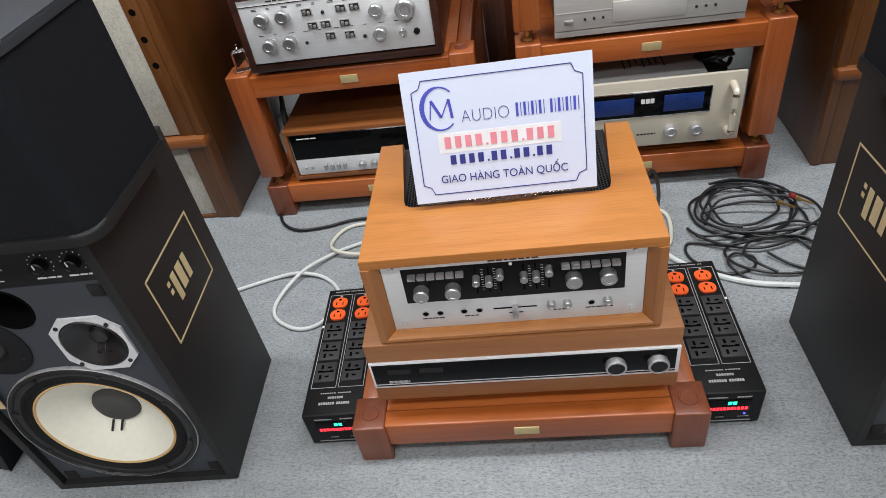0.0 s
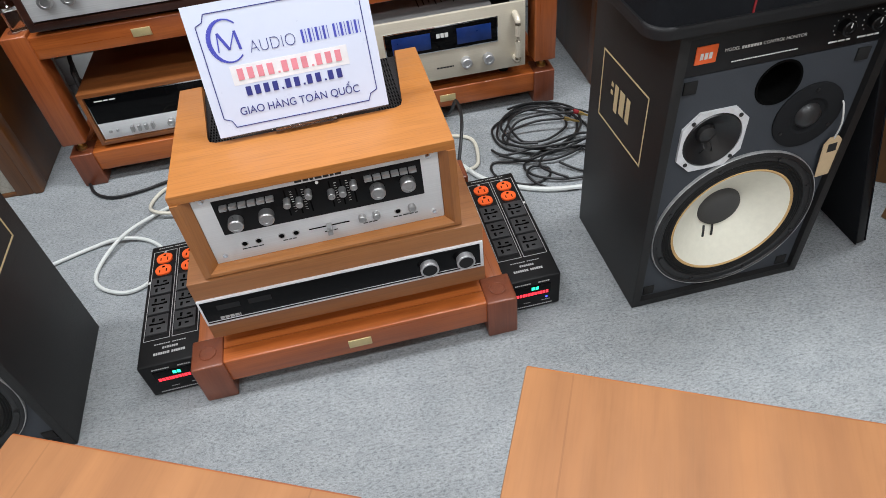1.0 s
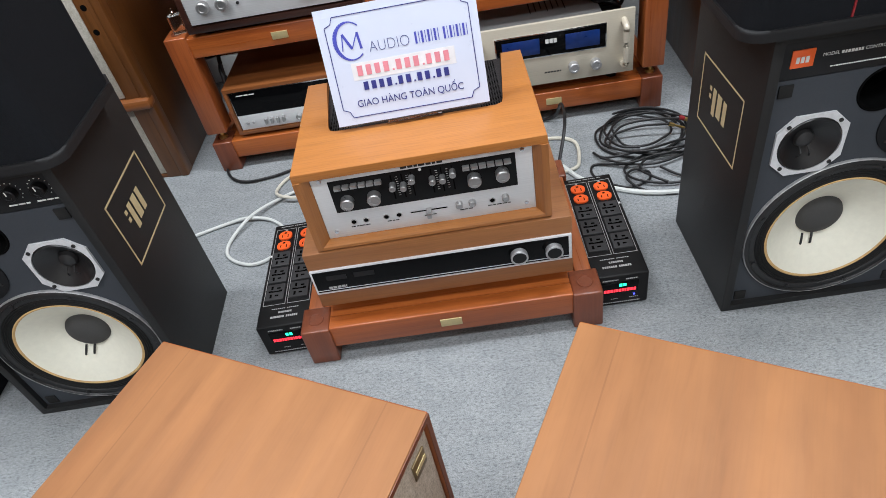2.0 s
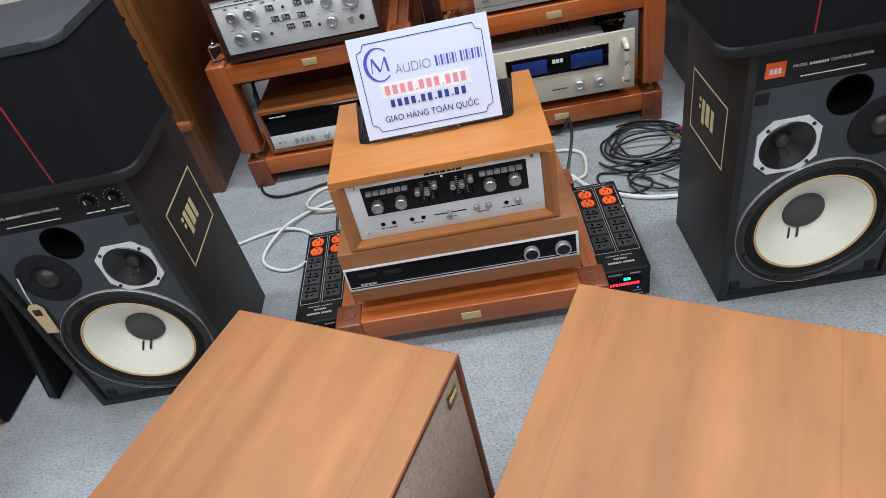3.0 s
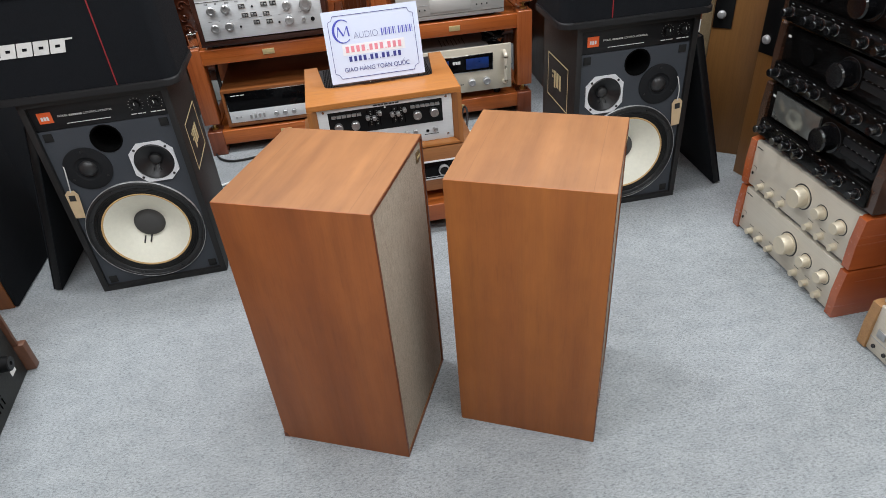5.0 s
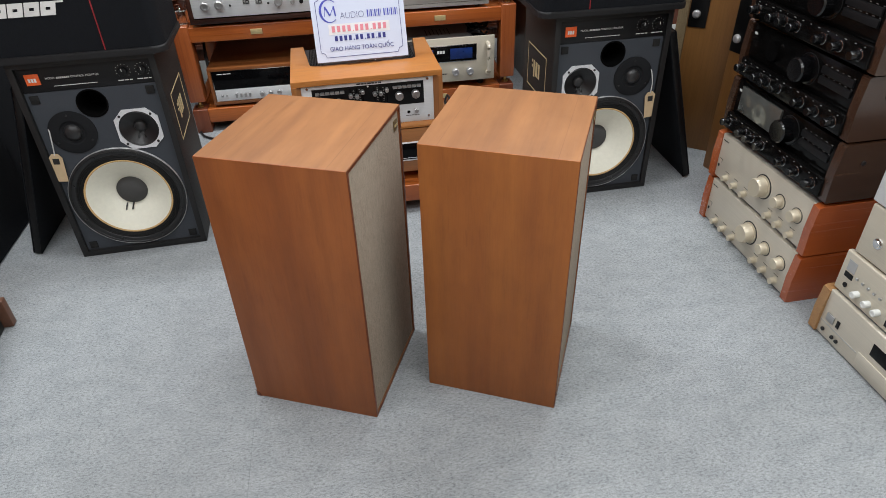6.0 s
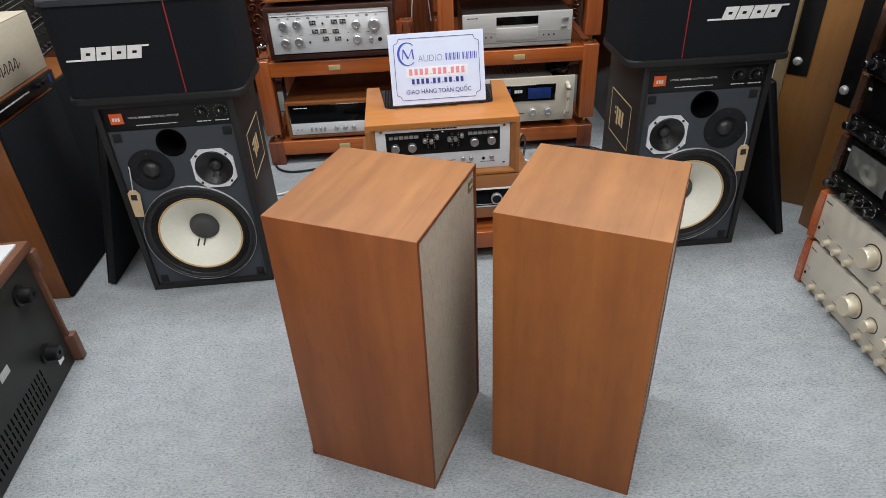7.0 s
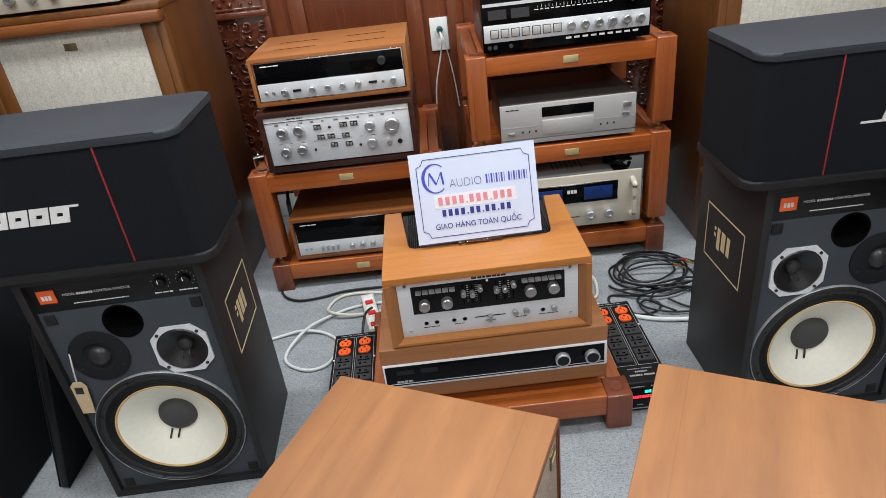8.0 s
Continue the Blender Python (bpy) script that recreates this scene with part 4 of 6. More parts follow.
def preamplifier(m):
    """Honey-coloured open case with a bevelled mouth, silver panel set back."""
    w, d, h = 0.444, 0.324, 0.175
    am = thing("preamplifier", m, "silver vintage preamplifier in a honey-coloured wooden case", "amplifier")
    wx0, wx1, wy = -0.168, 0.168, 0.124
    roof = bmesh.new()
    outline = [(-w / 2, 0.003), (w / 2, 0.003), (w / 2, d), (wx1 + 0.012, d), (wx1 - 0.002, wy + 0.02)]
    outline += [(wx1 - 0.006, wy + 0.006), (wx1 - 0.018, wy), (wx0 + 0.018, wy), (wx0 + 0.006, wy + 0.006), (wx0 + 0.002, wy + 0.02), (wx0 - 0.012, d), (-w / 2, d)]
    prism(roof, outline, h - 0.0165, h, None, 0.002, 2)
    part("case_top", roof, HONEY_X, am)
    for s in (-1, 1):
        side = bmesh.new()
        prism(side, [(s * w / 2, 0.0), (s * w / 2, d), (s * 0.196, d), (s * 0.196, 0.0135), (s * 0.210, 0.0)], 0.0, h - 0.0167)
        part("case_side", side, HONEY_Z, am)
    sill = bmesh.new()
    prism(sill, [(0.0, 0.0), (d, 0.0), (d, 0.014), (0.0138, 0.014), (0.0, 0.006)], -w / 2 + 0.010, w / 2 - 0.010, Matrix(((0, 0, 1, 0), (1, 0, 0, 0), (0, 1, 0, 0), (0, 0, 0, 1))))
    part("case_bottom", sill, HONEY_X, am)
    mesh_top = part("vent_mesh", box(wx0 - 0.010, wx1 + 0.010, wy - 0.002, d - 0.004, h - 0.0195, h - 0.010), PERFORATED, am, "black perforated vent plate")
    for s in (-1, 1):
        holes = bmesh.new()
        for i in range(9):
            for j in range(40):
                x = s * (0.124 + i * 0.0048)
                y = wy + 0.006 + j * 0.0048 + (i % 2) * 0.0024
                if abs(x) < wx1 - 0.006 + (y - wy) * 0.06 and y < d - 0.006:
                    slab(holes, x - 0.0015, x + 0.0015, y - 0.0015, y + 0.0015, h - 0.0102, h - 0.0098)
        part("vent_holes", holes, VOID, mesh_top)
    for s in (-1, 1):
        for k in range(9):
            part("side_slat", box(s * w / 2 - 0.0015, s * w / 2 + 0.0015, 0.194 + k * 0.012, 0.1985 + k * 0.012, 0.030, 0.125, 0.0005), DARKWOOD, am)
    fy = 0.014
    panel = part("front_panel", box(-0.1955, 0.1955, fy, fy + 0.006, 0.0145, 0.1535, 0.0012), SILVER, am, "brushed silver front panel")
    part("back_box", box(-0.19, 0.19, fy + 0.006, d - 0.01, 0.015, 0.150), PANELBLACK, am)
    # numbers below are heights above the case bottom, z0 = 0.287 in the room
    part("window", box(-0.166, 0.166, fy - 0.0012, fy + 0.001, 0.073, 0.1435, 0.001), PANELBLACK, panel, "glossy black control window")
    part("maker_mark", dashes(bmesh.new(), -0.034, 0.040, 0.1490, 0.0045, fy, (0.011, 0.009, 0.006), 0.002), INK_BLACK, panel)
    for g0 in (-0.150, 0.0785):
        for k in range(6):
            x = g0 + k * 0.0145
            part("push_key", box(x - 0.0062, x + 0.0062, fy - 0.011, fy, 0.1275, 0.134, 0.001), KNOB, panel, "small silver push key")
    for x, z in ((-0.140, 0.0985), (-0.091, 0.0995), (0.090, 0.1045), (0.140, 0.1065)):
        part("knob", knob((x, fy, z), 0.0122, 0.018), KNOB, panel, "turned aluminium knob")
    for x, z in ((-0.054, 0.118), (-0.035, 0.115), (-0.018, 0.127), (0.017, 0.118), (0.035, 0.118), (0.054, 0.127)):
        part("slot", box(x - 0.0012, x + 0.0012, fy - 0.0018, fy - 0.001, 0.086, 0.138), VOID, panel)
        part("slider", knob((x, fy, z), 0.0058, 0.018, "y", 18), KNOB, panel, "small silver slider cap")
    ticks = bmesh.new()
    for x in (-0.0445, -0.026, 0.026, 0.0445):
        for k in range(9):
            slab(ticks, x - 0.002, x + 0.002, fy - 0.0016, fy - 0.001, 0.0925 + k * 0.005, 0.0930 + k * 0.005)
    part("scale", ticks, PAINT_WHITE, panel)
    part("pilot_light", turned([(0.003, 0), (0.002, 0.002), (0, 0.0025)], (-0.001, fy - 0.001, 0.1400), "y", 10), PAINT_WHITE, panel)
    for x in (-0.141, -0.118, -0.080, -0.056, 0.117):
        jack = part("jack", turned([(0.0060, 0), (0.0060, 0.0014), (0.0048, 0.0020), (0.0044, 0.0012), (0, 0.0012)], (x, fy, 0.0475), "y", 18), STEEL, panel)
        part("jack_hole", turned([(0.0045, 0.0013), (0.0043, 0.0016), (0, 0.0016)], (x, fy, 0.0475), "y", 14), VOID, jack)
    for x in (0.056, 0.080, 0.141):
        part("knob", knob((x, fy, 0.051), 0.0066, 0.010, "y", 20), KNOB, panel, "small turned knob")
    part("balance_slot", box(-0.034, 0.034, fy - 0.0008, fy + 0.001, 0.0465, 0.0485), VOID, panel)
    part("balance_slider", box(-0.0045, 0.0045, fy - 0.020, fy, 0.0415, 0.0535, 0.0015), KNOB, panel, "silver balance slider")
    for x0, x1 in ((-0.148, -0.112), (-0.080, -0.058), (-0.010, 0.012), (0.056, 0.080), (0.108, 0.150)):
        part("lettering", dashes(bmesh.new(), x0, x1, 0.0360, 0.0017, fy, (0.008, 0.005, 0.01), 0.0015), INK_BLACK, panel)
    for x in (-0.1785, 0.1785):
        for z in (0.030, 0.1475):
            part("screw", turned([(0.0042, 0), (0.0040, 0.002), (0, 0.0025)], (x, fy, z), "y", 12), CHROME, panel)
    feet(am, w, d, 0.004)
    return am


preamplifier(pose(0.002, 0.7405, 0.2795, 0, 0, 1.4))


def slim_receiver(m):
    w, d, h = 0.512, 0.36, 0.144
    rc = thing("receiver", m, "slim black-fronted receiver in a walnut case", "receiver")
    part("case", box(-w / 2, w / 2, 0, d, 0, h, 0.002), WALNUT_X, rc)
    part("trim_frame", box(-w / 2 + 0.002, w / 2 - 0.002, -0.004, 0.001, 0.040, 0.1035, 0.0005), ALLOY, rc, "bright aluminium trim frame")
    face = part("front_panel", box(-w / 2 + 0.006, w / 2 - 0.008, -0.0052, 0.0, 0.0455, 0.0995, 0.0006), GLASSBLACK, rc, "glossy black front panel")
    part("trim_line", box(-w / 2 + 0.006, w / 2 - 0.008, -0.0058, -0.005, 0.0500, 0.0512), ALLOY, face)
    for x in (0.152, 0.219):
        kb = part("knob", turned([(0.0162, 0), (0.0162, 0.007), (0.0170, 0.0075), (0.0170, 0.012), (0.0164, 0.0128), (0.0138, 0.0130), (0.0134, 0.0115), (0, 0.0115)], (x, -0.005, 0.072), "y", 40), KNURL, face, "chrome-rimmed black knob")
        part("knob_face", turned([(0.0134, 0.0120), (0, 0.0124)], (x, -0.005, 0.072), "y", 30), BLACK, kb)
    for x in (-0.205, -0.150):
        part("display", box(x - 0.020, x + 0.020, -0.0056, -0.005, 0.076, 0.088), HEADER, face)
    part("emblem", dashes(bmesh.new(), -0.226, -0.190, 0.0565, 0.0055, -0.0055, (0.007,), 0.0016), STEEL, face, "small white block emblem")
    feet(rc, w, d, 0.0345, 0.11, 0.018)
    return rc


slim_receiver(pose(0.003, 0.737, 0.1315, 0, 0, 1.1))

# sign: printed sheet in a clear stand on top of the preamplifier
SIGN = pose(0.0, 0.858, 0.4635, 0, 0, 2.4) @ pose(0, 0, 0, -17, 0, 0)
sign = thing("tabletop_sign", SIGN, "white printed shop sign in a clear acrylic stand", "sign")
SW, SH = 0.277, 0.206
part("sheet", box(-SW / 2, SW / 2, 0.0, 0.0012, 0.003, SH - 0.002), SIGN_WHITE, sign, "white printed sheet")
part("stand", box(-SW / 2 + 0.0005, SW / 2 - 0.0005, 0.0016, 0.0040, 0.0, SH - 0.007, 0.0006), ACRYLIC, sign, "clear acrylic back plate")
part("stand_foot", box(-0.05, 0.05, 0.0, 0.052, -0.0085, -0.0004, 0.0006), ACRYLIC, sign)


def stroke(bm, p, q, w):
    """A straight bar on the sign from p to q."""
    (ax, az), (bx_, bz) = p, q
    dx, dz = bx_ - ax, bz - az
    n = math.hypot(dx, dz)
    ox, oz = -dz / n * w / 2, dx / n * w / 2
    return prism(bm, [(ax + ox, az + oz), (ax - ox, az - oz), (bx_ - ox, bz - oz), (bx_ + ox, bz + oz)], 0.0003, 0.0007, FRONT)


border = bmesh.new()
bx0, bx1, bz0, bz1, nk = -0.124, 0.124, 0.016, 0.190, 0.016
corner = [(bx0, bz0 + nk), (bx0 + 0.010, bz0 + nk * 0.7), (bx0 + nk, bz0)]
loop = [(bx0 + nk, bz0), (bx1 - nk, bz0), (bx1 - nk * 0.7, bz0 + nk * 0.7), (bx1, bz0 + nk), (bx1, bz1 - nk), (bx1 - nk * 0.7, bz1 - nk * 0.7),
        (bx1 - nk, bz1), (bx0 + nk, bz1), (bx0 + nk * 0.7, bz1 - nk * 0.7), (bx0, bz1 - nk), (bx0, bz0 + nk), (bx0 + nk * 0.7, bz0 + nk * 0.7)]
for k in range(len(loop)):
    stroke(border, loop[k], loop[(k + 1) % len(loop)], 0.0014)
part("border", border, INK_NAVY, sign, "navy notched border line")
crest = bmesh.new()
prev = None
for k in range(29):
    a = radians(48 + 264 * k / 28)
    p = (-0.085 + 0.0265 * math.cos(a), 0.147 + 0.0315 * math.sin(a))
    if prev:
        stroke(crest, prev, p, 0.0022 + 0.0048 * max(0.0, -math.cos(a)))
    prev = p
for p, q, wd in (((-0.101, 0.132), (-0.097, 0.160), 0.0018), ((-0.097, 0.160), (-0.084, 0.134), 0.0045), ((-0.084, 0.134), (-0.071, 0.160), 0.0018), ((-0.071, 0.160), (-0.068, 0.132), 0.0042)):
    stroke(crest, p, q, wd)
part("crest", crest, INK_BLUE, sign, "blue ring emblem with a zigzag")
lettering("lettering", "AUDIO", 0.027, INK_NAVY, sign, pose(-0.0192, -0.0004, 0.1315, 90, 0, 0), "thin navy capitals", 0.070, 0.0007)
bold = bmesh.new()
for k in range(16):
    u = 0.0275 + k * 0.0056 + (0.005 if k > 7 else 0.0)
    stroke(bold, (u, 0.1235), (u, 0.1435), 0.0036 if k % 2 == 0 else 0.0011)
part("bold_print", bold, INK_BLUE, sign)
part("paper_strip", box(-0.093, 0.090, -0.0004, 0.0002, 0.0795, 0.1095), STRIP_WHITE, sign, "pasted white paper strip")


def number_bars(name, material, x0, x1, zc, h, groups):
    total = sum(groups) + 0.45 * (len(groups) - 1)
    u, x = (x1 - x0) / total, x0
    for gi, n in enumerate(groups):
        for k in range(n):
            part(name, box(x + (k + 0.14) * u, x + (k + 0.74) * u, -0.0012, -0.0005, zc - h / 2, zc + h / 2, 0.0002, 1), material, sign)
        x += n * u
        if gi < len(groups) - 1:
            part("dot", box(x + u * 0.12, x + u * 0.34, -0.0012, -0.0005, zc - h / 2, zc - h / 2 + 0.003), material, sign)
            x += 0.45 * u


number_bars("pink_bar", INK_PINK, -0.086, 0.083, 0.0955, 0.0175, (4, 3, 3))
number_bars("navy_bar", INK_NAVY, -0.080, 0.078, 0.0685, 0.0145, (4, 2, 2, 2))
lettering("lettering", "GIAO HÀNG TOÀN QUỐC", 0.0175, INK_NAVY, sign, pose(0, -0.0008, 0.0385, 90, 0, 0), "navy printed capitals", 0.192)

# ---- power filters beside the stand ----


def power_filter(m, label):
    w, d, h = 0.118, 0.338, 0.091
    pf = thing("power_filter", m, label, "power strip", "power filters")
    part("case", box(-w / 2, w / 2, 0, d, 0.003, h, 0.004, 3), CASEBLACK, pf)
    lines = bmesh.new()
    for x0, x1 in ((-0.0515, -0.0025), (0.0025, 0.0515)):
        for a, b in (((x0, 0.064), (x1, 0.064)), ((x0, 0.318), (x1, 0.318)), ((x0, 0.064), (x0, 0.318)), ((x1, 0.064), (x1, 0.318))):
            slab(lines, a[0] - 0.0005, b[0] + 0.0005, a[1] - 0.0005, b[1] + 0.0005, h, h + 0.0005)
    part("outline", lines, DIM_INK, pf)
    for s in (-1, 1):
        cx = s * 0.027
        for k in range(2):
            cy = 0.292 - k * 0.036
            so = bmesh.new()
            prism(so, rounded(cx - 0.0165, cx + 0.0165, cy - 0.0145, cy + 0.0145, (0.012,) * 4), h - 0.001, h + 0.004, None, 0.001, 1)
            outlet_ob = part("orange_outlet", so, OUTLET_ORANGE, pf, "round-ended orange outlet")
            for dx, dy, sx, sy in ((-0.007, -0.004, 0.0010, 0.004), (0.007, -0.004, 0.0010, 0.0048), (0.0, 0.0075, 0.0028, 0.0022)):
                part("slot", box(cx + dx - sx, cx + dx + sx, cy + dy - sy, cy + dy + sy, h + 0.0036, h + 0.0044), VOID, outlet_ob)
        for k in range(3):
            cy = 0.208 - k * 0.054
            sk = part("universal_socket", box(cx - 0.021, cx + 0.021, cy - 0.024, cy + 0.024, h - 0.001, h + 0.0045, 0.0015), SOCKET, pf, "charcoal universal socket")
            for dx, dy, sx, sy in ((-0.008, 0.012, 0.0024, 0.0050), (0.007, 0.010, 0.0040, 0.0022), (-0.011, 0.001, 0.0045, 0.0024), (0.001, 0.0, 0.0075, 0.0018), (0.012, 0.001, 0.0036, 0.0028), (-0.009, -0.013, 0.0024, 0.0052), (0.004, -0.012, 0.0040, 0.0020)):
                part("slot", box(cx + dx - sx, cx + dx + sx, cy + dy - sy, cy + dy + sy, h + 0.0042, h + 0.0049), VOID, sk)
        part("screw", turned([(0.003, 0), (0.0028, 0.0015), (0, 0.0018)], (cx, 0.313, h), "z", 10), STEEL, pf)
    for yy, x0, x1, hh in ((0.0505, -0.030, 0.030, 0.0022), (0.040, -0.014, 0.015, 0.0050), (0.027, -0.030, 0.030, 0.0056), (0.328, -0.042, 0.034, 0.0022)):
        x, k, row = x0, 0, bmesh.new()
        while x < x1:
            ww = (0.0035, 0.0028, 0.0042, 0.0030)[k % 4]
            slab(row, x, min(x + ww, x1), yy - hh / 2, yy + hh / 2, h, h + 0.0005)
            x, k = x + ww + (0.0042 if k % 7 == 6 else 0.0010), k + 1
        part("print_line", row, DIM_INK, pf)
    for x0, x1, zz, hh in ((-0.036, -0.004, 0.079, 0.0030), (0.012, 0.036, 0.079, 0.0030), (-0.042, 0.042, 0.012, 0.0026), (-0.018, -0.004, 0.023, 0.0016), (0.020, 0.038, 0.023, 0.0016)):
        part("print_line", dashes(bmesh.new(), x0, x1, zz, hh, 0.0, (0.003, 0.0024, 0.0035), 0.001), DIM_INK, pf)
    part("sticker", box(-0.0565, -0.0515, 0.222, 0.228, h, h + 0.0005), PAINT_WHITE, pf, "small white square sticker")
    part("sticker", box(0.0515, 0.0565, 0.222, 0.228, h, h + 0.0005), PAINT_WHITE, pf, "small white square sticker")
    window = part("display", box(-0.038, 0.038, -0.0015, 0.001, 0.040, 0.072, 0.0006), GLASSBLACK, pf, "dark window with lit figures")
    part("green_figures", dashes(bmesh.new(), -0.002, 0.014, 0.0640, 0.0080, -0.0015, (0.0065,), 0.0018), LED_GREEN, window, "glowing green figures")
    part("red_figures", dashes(bmesh.new(), -0.033, 0.033, 0.0490, 0.0080, -0.0015, (0.0050, 0.0050, 0.0050, 0.0024), 0.0016), LED_RED, window, "glowing red figures")
    part("pilot_light", turned([(0.0024, 0), (0.0018, 0.0015), (0, 0.002)], (0.030, 0, 0.031), "y", 10), LED_BLUE, pf, "blue pilot light")
    for x in (-w / 2 + 0.012, w / 2 - 0.012):
        for y in (0.012, d - 0.012):
            part("foot", turned([(0.008, 0.0), (0.008, 0.004), (0, 0.004)], (x, y, 0), "z", 12), BLACK, pf)
    return pf


power_filter(pose(-0.352, 0.733, 0, 0, 0, 2.0), "black power filter box with orange outlets on the carpet")
power_filter(pose(0.355, 0.751, 0, 0, 0, 1.2), "black power filter box with orange outlets on the carpet")

# ---- cables on the carpet ----


def coil_points(cx, cy, rx, ry, turns, start, z0, seed, drift=(0, 0)):
    rnd = random.Random(seed)
    pts, n = [], int(turns * 10)
    for k in range(n + 1):
        a = start + 2 * math.pi * k / 10
        f = 1 + rnd.uniform(-0.09, 0.09)
        pts.append((cx + drift[0] * k / n + rx * f * math.cos(a), cy + drift[1] * k / n + ry * f * math.sin(a), z0 + 0.007 * (k // 10) + rnd.uniform(0, 0.004)))
    return pts


coil = bmesh.new()
CR = 0.0033
tube(coil, coil_points(0.548, 1.350, 0.112, 0.112, 2.3, 0.3, 0.005, 5, (0.01, 0.015)), CR, 8, 8)
tube(coil, coil_points(0.560, 1.375, 0.085, 0.080, 1.4, 2.2, 0.012, 9, (-0.03, -0.02)), CR, 8, 8)
tube(coil, [(0.655, 1.42, 0.006), (0.685, 1.33, 0.006), (0.66, 1.25, 0.012), (0.56, 1.205, 0.014), (0.47, 1.225, 0.010), (0.40, 1.245, 0.005), (0.395, 1.19, 0.005), (0.46, 1.135, 0.005), (0.52, 1.15, 0.005), (0.528, 1.185, 0.006), (0.49, 1.195, 0.010), (0.468, 1.16, 0.012), (0.50, 1.11, 0.008), (0.57, 1.085, 0.005), (0.68, 1.10, 0.005)], CR, 8, 8)
tube(coil, [(0.42, 1.26, 0.016), (0.48, 1.215, 0.020), (0.57, 1.235, 0.018), (0.64, 1.235, 0.010), (0.72, 1.20, 0.005)], CR, 8, 8)
tube(coil, [(0.41, 1.30, 0.006), (0.44, 1.255, 0.016), (0.56, 1.26, 0.024), (0.66, 1.29, 0.014), (0.74, 1.25, 0.005)], CR, 8, 8)
tube(coil, [(0.56, 1.19, 0.012), (0.60, 1.15, 0.008), (0.655, 1.13, 0.005), (0.66, 1.19, 0.005), (0.635, 1.235, 0.012)], CR, 8, 8)
tube(coil, [(0.45, 1.30, 0.016), (0.50, 1.375, 0.026), (0.58, 1.378, 0.034), (0.645, 1.362, 0.036), (0.668, 1.355, 0.036)], CR, 8, 6)
tube(coil, [(0.45, 1.34, 0.014), (0.49, 1.352, 0.024), (0.55, 1.350, 0.036), (0.60, 1.341, 0.038), (0.622, 1.338, 0.038)], CR, 8, 6)
tube(coil, coil_points(0.585, 1.335, 0.130, 0.100, 1.2, 4.0, 0.018, 21), CR, 8, 8)
tube(coil, coil_points(0.560, 1.190, 0.095, 0.062, 1.5, 1.0, 0.008, 33, (0.05, -0.02)), CR, 8, 8)
loose = thing("audio_cable", pose(0, 0, 0), "coiled black audio cable with gilded jack plugs", "cable")
part("cord", coil, RUBBER, loose)
for (x, y, z), a, red in (((0.668, 1.355, 0.036), -14, True), ((0.622, 1.338, 0.038), -6, False)):
    jack = bmesh.new()
    lathe(jack, [(0.0055, 0), (0.0055, 0.012), (0.0042, 0.016), (0.0032, 0.018), (0.0032, 0.040), (0.002, 0.046), (0, 0.048)], (0, 0, 0), "x", 14)
    jack.transform(pose(x, y, z, 0, 22, a))
    plug = part("jack_plug", jack, BRASS, loose, "gilded jack plug")
    if red:
        collar = turned([(0.0066, -0.014), (0.0066, -0.002), (0.0058, 0)], (0, 0, 0), "x", 14)
        collar.transform(pose(x, y, z, 0, 22, a))
        part("collar", collar, RED, plug, "red plug collar")

lead = bmesh.new()
tube(lead, [(-0.72, 1.175, 0.006), (-0.62, 1.215, 0.006), (-0.553, 1.222, 0.012), (-0.485, 1.205, 0.006), (-0.437, 1.145, 0.006), (-0.455, 1.06, 0.006), (-0.51, 1.034, 0.006), (-0.575, 1.07, 0.006), (-0.590, 1.13, 0.006), (-0.545, 1.218, 0.018), (-0.48, 1.29, 0.010), (-0.40, 1.335, 0.006), (-0.30, 1.345, 0.006)], 0.0046, 8, 8)
tagged(new("mains_cable", to_mesh("mains_cable", lead, CABLE_WHITE)), "white round mains cable looped on the carpet", "cable")
lead = bmesh.new()
tube(lead, [(-0.30, 1.40, 0.006), (-0.40, 1.415, 0.006), (-0.462, 1.40, 0.006), (-0.492, 1.345, 0.006), (-0.470, 1.292, 0.020), (-0.40, 1.280, 0.012), (-0.30, 1.30, 0.006)], 0.0046, 8, 8)
tagged(new("mains_cable", to_mesh("mains_cable", lead, CABLE_CREAM)), "cream mains cable looped on the carpet", "cable")
lead = bmesh.new()
tube(lead, [(-0.685, 1.52, 0.006), (-0.655, 1.445, 0.006), (-0.60, 1.408, 0.006), (-0.52, 1.415, 0.006), (-0.44, 1.438, 0.006), (-0.30, 1.44, 0.006)], 0.0044, 8, 8)
tagged(new("mains_cable", to_mesh("mains_cable", lead, RUBBER)), "black mains cable on the carpet", "cable")
lead = bmesh.new()
tube(lead, [(-0.345, 1.06, 0.055), (-0.35, 1.10, 0.075), (-0.345, 1.16, 0.090), (-0.335, 1.235, 0.062)], 0.0042, 8, 8)
tagged(new("power_lead", to_mesh("power_lead", lead, RUBBER)), "black power lead plugged into the power filter", "cable")
lead = bmesh.new()
tube(lead, [(0.30, 1.20, 0.05), (0.335, 1.30, 0.11), (0.345, 1.42, 0.10), (0.335, 1.48, 0.03), (0.30, 1.50, 0.006)], 0.0045, 8, 8)
tagged(new("power_lead", to_mesh("power_lead", lead, RUBBER)), "black power lead arching over the carpet", "cable")
lead = bmesh.new()
tube(lead, [(0.25, 1.40, 0.006), (0.33, 1.395, 0.006), (0.372, 1.36, 0.006), (0.368, 1.28, 0.006), (0.345, 1.24, 0.006), (0.26, 1.23, 0.006)], 0.0050, 8, 8)
tagged(new("mains_cable", to_mesh("mains_cable", lead, CABLE_CREAM)), "cream mains cable looped on the carpet", "cable")
lead = bmesh.new()
